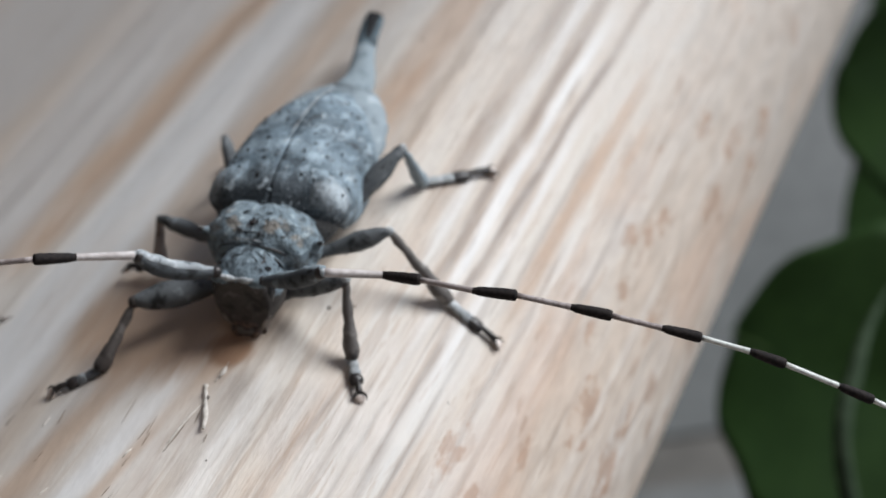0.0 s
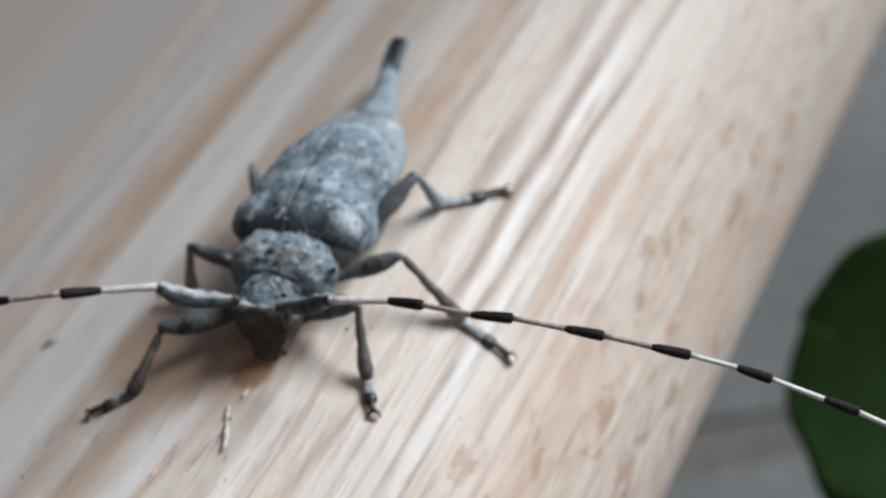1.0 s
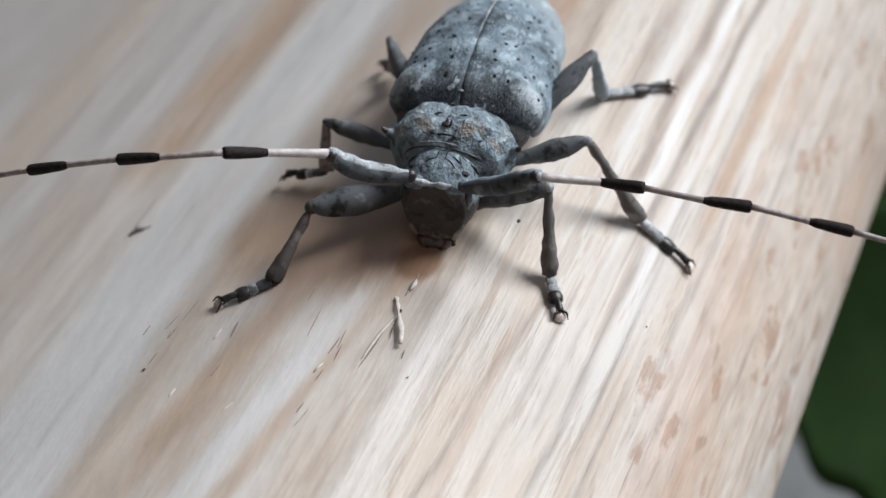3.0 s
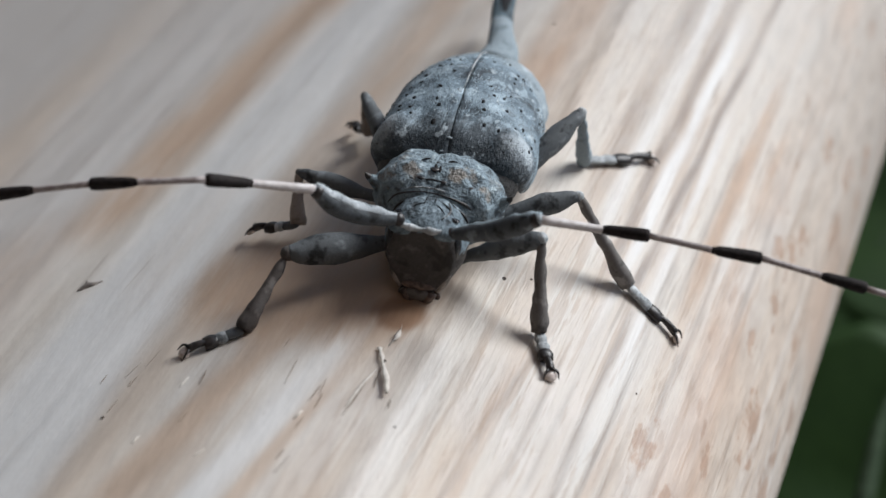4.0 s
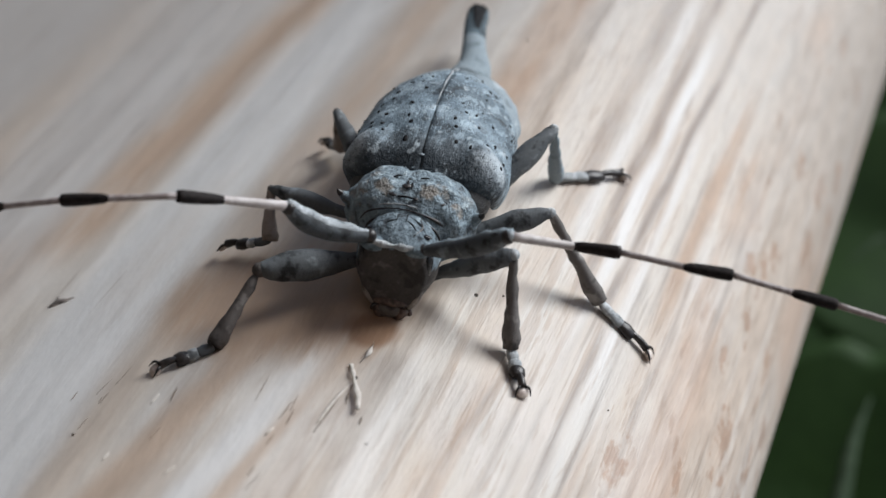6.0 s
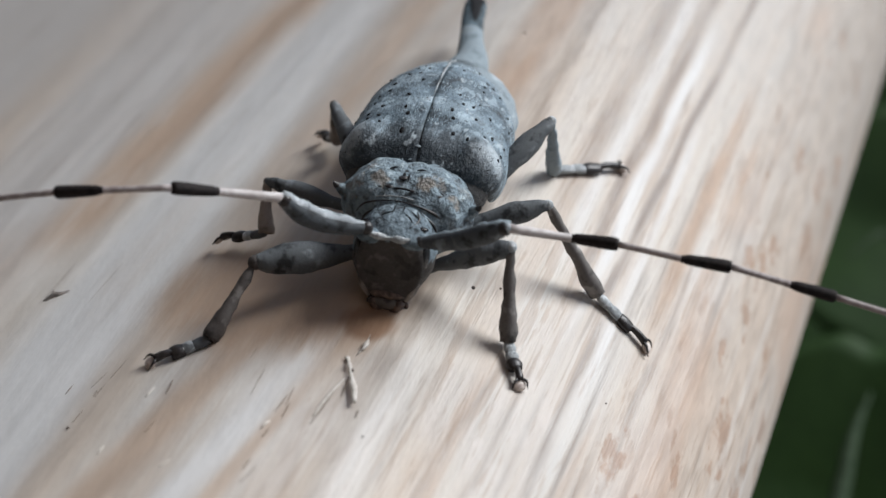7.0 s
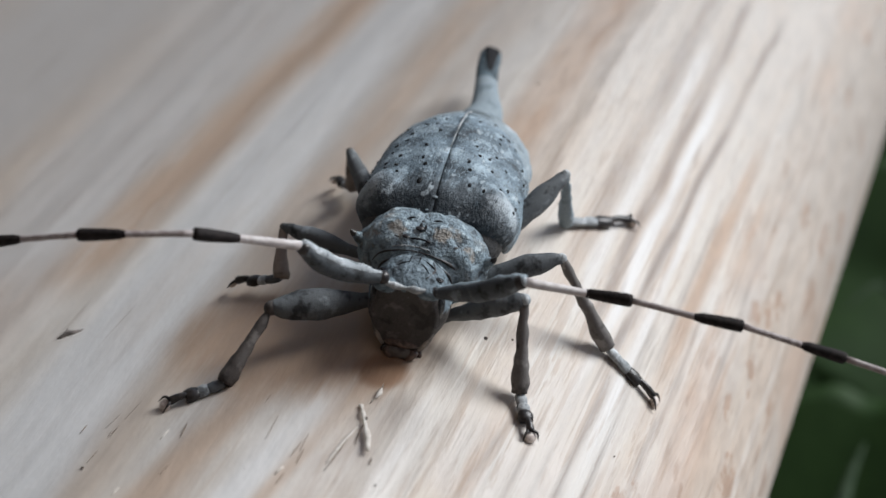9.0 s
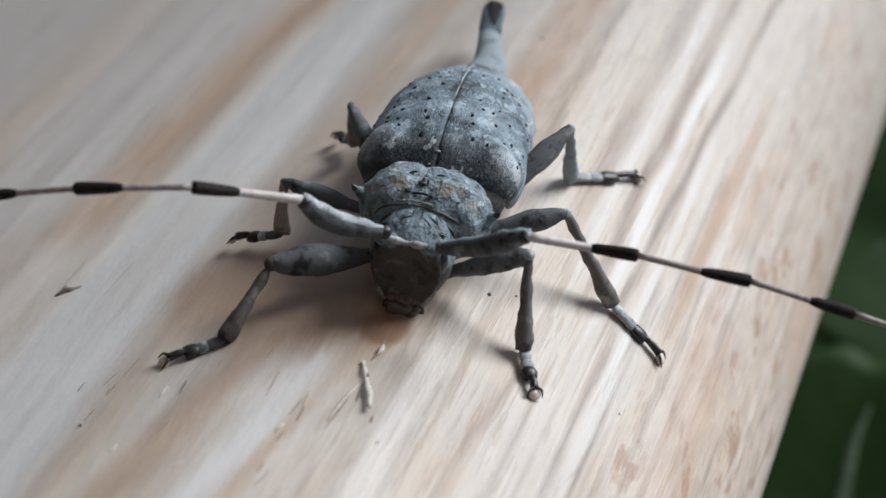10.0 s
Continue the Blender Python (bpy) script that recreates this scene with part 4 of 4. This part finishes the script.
tail = part("ovipositor", tube([hind(0.15, 8.0, -0.3), (-3.05, 8.7, 0.30), (-3.48, 10.0, 0.26), (-3.87, 11.3, 0.26), (-4.08, 12.3, 0.26), (-4.12, 12.55, 0.25)],
                               [0.80, 0.60, 0.43, 0.40, 0.39, 0.28], seg=20, n=5, flat=0.72, split=0.48), [M_TAILBASE, M_TAIL], beetle, "long tapering grey egg-laying tube")
part("groove", tube([(-3.70, 10.8, 0.535), (-3.90, 11.5, 0.545), (-4.07, 12.25, 0.53), (-4.12, 12.55, 0.42)], [0.05, 0.17, 0.26, 0.26], seg=12, n=5, flat=0.22), M_PIT, tail)
part("tip", blob((-4.10, 12.44, 0.25), (Vector((0.97, 0.23, 0)), Vector((-0.23, 0.97, 0)), Vector((0, 0, 1))), (0.37, 0.18, 0.29), nu=18, nv=12), M_BLACK, tail)


def feeler(scape, pts, top_pale):
    """A feeler: the thick first joint and the two-toned segments after it; pts holds start, colour change, end, ..."""
    s = part("scape", tube(scape, [0.15, 0.23, 0.295, 0.30, 0.18], seg=16, n=4, rough=0.03), M_SCAPEDARK, beetle, "thick dark first joint of the feeler, pale on top")
    # paler strip along the upper side of the dark first joint
    part("pale_stripe", tube([Vector(q) + Vector((0.0, 0.05, h)) for q, h in zip(scape, (0.09, 0.15, 0.195, 0.195, 0.11))], [0.06, 0.15, 0.195, 0.20, 0.13], seg=12, n=4, flat=0.8, rough=0.07), top_pale, s, "pale strip on top")
    part("collar", blob(scape[0], FORE, (0.2, 0.2, 0.2), nu=12, nv=8), M_BLACK, s)
    part("joint", blob(Vector(scape[-1]).lerp(Vector(scape[-2]), 0.16), FORE, (0.215, 0.215, 0.215), nu=14, nv=10), M_BLACK, s)
    part("pedicel", blob(pts[0], FORE, (0.15, 0.15, 0.15), nu=12, nv=8), M_SCAPE, s)
    thin = 1.12
    for i in range(0, len(pts) - 2, 2):
        a, c, b = (Vector(q) for q in pts[i:i + 3])
        first = i == 0
        d = (b - c).normalized()
        part("segment", tube([a, a.lerp(c, 0.5), c, c + (b - c) * 0.15, c.lerp(b, 0.6), b - d * 0.08, b],
                             [q * thin for q in ((0.13 if first else 0.09), (0.12 if first else 0.085), (0.11 if first else 0.095), 0.135, 0.165, 0.168, 0.11)], seg=10, n=3, split=0.36),
             [M_PALE if first else M_DUSKY if i < 8 else M_RIMLIT, M_BAND], s, "feeler segment, pale with a black end")
        thin *= 0.975


feeler([(-2.35, -4.45, 2.25), (-2.78, -4.75, 2.28), (-3.4, -5.12, 2.38), (-4.05, -5.48, 2.66), (-4.59, -5.72, 3.07)],
       [(-4.59, -5.72, 3.07), (-6.03, -6.94, 3.38), (-7.02, -7.85, 3.62), (-8.65, -8.48, 3.15), (-9.9, -8.67, 2.58), (-11.4, -8.85, 1.75), (-12.6, -9, 1.05), (-14.1, -9.15, 0.1), (-15.2, -9.25, -0.7)], M_SCAPE)
feeler([(-0.85, -4.1, 2.2), (-0.35, -4.17, 2.55), (0.3, -4.33, 3.05), (0.95, -4.5, 3.75), (1.44, -4.62, 4.27)],
       [(1.44, -4.62, 4.27), (3.07, -3.65, 4.07), (4.36, -3.66, 4.5), (6.07, -3.59, 4.82), (7.4, -3.27, 4.97), (9.05, -2.9, 4.93), (10.33, -2.63, 4.93), (11.88, -2.4, 4.95), (13.1, -2.09, 4.84),
        (14.6, -1.9, 4.82), (15.75, -1.72, 4.65), (17.45, -1.45, 4.29), (18.6, -1.25, 4.02), (20.1, -1.05, 3.62), (21.2, -0.95, 3.32), (22.6, -0.75, 2.92), (23.6, -0.6, 2.65)], M_BELLY)


def leg(hip, knee, ankle, foot, thick=0.40, bend=(0, 0, 0), shin=None, tip=None):
    """Hip to knee, knee to ankle, then three foot joints, the claw joint, two claws and a pale pad."""
    hip, knee, ankle, foot, bend = (Vector(q) for q in (hip, knee, ankle, foot, bend))
    f = part("femur", tube([hip, hip.lerp(knee, 0.3), hip.lerp(knee, 0.62) + bend, hip.lerp(knee, 0.88), knee], [0.17, thick * 0.6, thick, thick * 0.74, thick * 0.45], seg=14, n=4, rough=0.06), M_LEG, beetle, "dark grey mottled club-shaped thigh")
    part("knee", blob(knee, FORE, (thick * 0.47,) * 3, nu=12, nv=8), tip or M_FOOTPALE, f)
    part("tibia", tube([knee, knee.lerp(ankle, 0.3), knee.lerp(ankle, 0.55), knee.lerp(ankle, 0.85), ankle], [0.12, 0.15, 0.19, 0.27, 0.24], seg=12, n=4, rough=0.07), shin or M_SHIN, f, "brown grey shin, wider at the foot")
    d = foot - ankle
    at = lambda t, h=0.0: ankle + d * t + Vector((0, 0, h))
    side = d.cross(Vector((0, 0, 1))).normalized()
    for a, b, r, mat in ((0.0, 0.30, 0.19, M_LEG if tip else M_FOOTPALE), (0.26, 0.48, 0.21, M_FOOTPALE), (0.44, 0.70, 0.25, M_BLACK)):
        part("foot_joint", tube([at(a), at((a + b) / 2), at(b)], [r * 0.7, r, r * 0.85], seg=12, n=3, flat=0.7), mat, f)
    part("claw_joint", tube([at(0.62, 0.05), at(0.82, 0.12), at(1.0, 0.08)], [0.08, 0.11, 0.13], seg=10, n=3), M_BLACK, f)
    part("foot_pad", blob(at(1.06, -0.03), (side, d.normalized(), Vector((0, 0, 1))), (0.20, 0.17, 0.14), nu=14, nv=10), M_PAD, f, "pale shiny foot pad")
    for sg in (1, -1):
        part("claw", tube([at(0.96, 0.10), at(1.06, 0.13) + side * (sg * 0.18), at(1.14, -0.06) + side * (sg * 0.24)], [0.055, 0.04, 0.012], seg=7, n=3), M_BLACK, f)


leg(fore(-0.8, -3.0, -1.2), (-5.11, -4.9, -0.15), (-5.34, -6.93, -1.74), (-6.5, -7.93, -2.42), 0.49, shin=M_SHINDARK, tip=M_SHINDARK)
leg(fore(0.8, -3.1, -1.45), (1.50, -2.75, 2.30), (2.44, -3.90, 0.0), (3.22, -4.97, -0.33), 0.40, (0, 0, 0.10))
leg(hind(1.2, -0.9, -1.5), (1.85, 0.05, 2.16), (4.14, 0.43, -0.48), (6.05, 0.40, -1.54), 0.36)
leg(hind(1.4, 0.9, -1.6), (0.75, 3.51, 2.68), (1.2, 4.88, 0.09), (3.0, 6.97, -0.28), 0.36, shin=M_TAILBASE)
leg(hind(-1.2, -0.9, -1.4), (-6.47, -0.69, -0.55), (-5.87, -1.75, -1.62), (-7.2, -1.62, -2.6), 0.29, shin=M_SHINPALE, tip=M_SHIN)
leg(hind(-1.4, 0.9, -1.6), (-6.08, 3.53, 0.10), (-5.75, 3.95, -1.5), (-6.5, 4.9, -2.2), 0.30, shin=M_SHINPALE, tip=M_SHIN)

# ---------------------------------------------------------------- plant beyond the log
plant = tagged(new("garden_plant"), "dark green broad-leaved plant growing beside the log", "plant")
plant.matrix_world = pose(45 * MM, 62 * MM, -150 * MM)


def leaf(base, tip, width, lift=0.0, teeth=0.025, tilt=-35):
    """A broad pointed leaf with a wavy edge, folded a little along its rib, from base to tip (mm)."""
    base, tip = Vector(base), Vector(tip)
    d = tip - base
    side = d.cross(Vector((0, 0, 1))).normalized()
    nrm = side.cross(d).normalized()
    turn = Matrix.Rotation(radians(tilt), 3, d)
    side, nrm = turn @ side, turn @ nrm
    bm = bmesh.new()
    n, m = 60, 8
    rows = []
    for i in range(n + 1):
        t = 0.5 - 0.5 * math.cos(math.pi * i / n)
        w = width * 0.5 * (1 - abs(2 * t - 1) ** 2.6) ** 0.42 * (1 + teeth * math.sin(t * 46))
        c = base + d * t + nrm * (lift * math.sin(math.pi * t))
        row = []
        for j in range(-m, m + 1):
            u = j / m
            row.append(bm.verts.new((c + side * (w * u) + nrm * (0.10 * w * abs(u) + 0.6 * math.sin(t * 19 + u * 2) * abs(u))) * MM))
        rows.append(row)
    for a, b in zip(rows, rows[1:]):
        for j in range(2 * m):
            bm.faces.new((a[j], a[j + 1], b[j + 1], b[j]))
    bmesh.ops.remove_doubles(bm, verts=bm.verts, dist=1e-7)
    ob = part("leaf", bm, M_LEAF, plant)
    th = ob.modifiers.new("thick", "SOLIDIFY")
    th.thickness = 0.25 * MM
    part("midrib", tube([base + nrm * -0.2, base.lerp(tip, 0.5) + nrm * (lift - 0.2), tip], [0.7, 0.45, 0.1], seg=8, n=8), M_RIB, ob)
    part("leaf_stalk", tube([base, base.lerp(Vector((45, 62, base.z - 12)), 0.5), (45, 62, base.z - 30)], [0.7, 0.8, 0.9], seg=8, n=5), M_RIB, ob)


# two thin drooping strips beside the log, added as pale streaks among the leaves
part("pale_strip", tube([(18.6, 40.4, -30), (18.3, 37.0, -30), (18.4, 33.8, -30.5), (19.5, 29, -33), (26, 27, -44), (38, 40, -72), (45, 62, -105)], [0.06, 0.28, 0.48, 0.55, 0.6, 0.65, 0.7], seg=8, n=5), M_PALESTRIP, plant, "thin pale green strip")
part("pale_strip", tube([(15.3, 51.6, -30), (16.2, 53.8, -29.5), (17.6, 55.8, -30), (24, 60, -36), (45, 62, -60)], [0.05, 0.14, 0.2, 0.35, 0.6], seg=8, n=5), M_PALESTRIP, plant, "thin pale green strip")
part("stem", tube([(45, 62, -150), (46, 63, -110), (45, 62, -70), (44, 61, -45)], [2.2, 2.0, 1.7, 1.2], seg=10, n=4), M_RIB, plant)
leaf((50, 42, -42), (10.7, 44, -42), 24.3, 2, 0.05)
leaf((54, 75.5, -42), (10.0, 74.5, -42), 22.5, 2)
leaf((60, 68, -54), (17.5, 69, -54), 30, 2)
leaf((50, 108, -54), (9, 112, -54), 40, 2)
leaf((60, 54, -58), (20, 53, -58), 30, 2)
leaf((58, 92, -62), (13, 94, -62), 44, 2)
leaf((60, 128, -66), (12, 134, -66), 46, 2)

# ---------------------------------------------------------------- paving slabs
SLAB = slab_mesh()
for i in range(-4, 5):
    for j in range(-4, 4):
        ob = new("slab", SLAB)
        ob.parent = ground
        ob.matrix_parent_inverse = ground.matrix_world.inverted()
        ob.matrix_world = PAVE @ pose(0.5 * i, 0.25 + 0.5 * j, 0, 0, 0, 0)


def motions():
    """Nothing but the camera moves: the beetle stands still."""


motions()
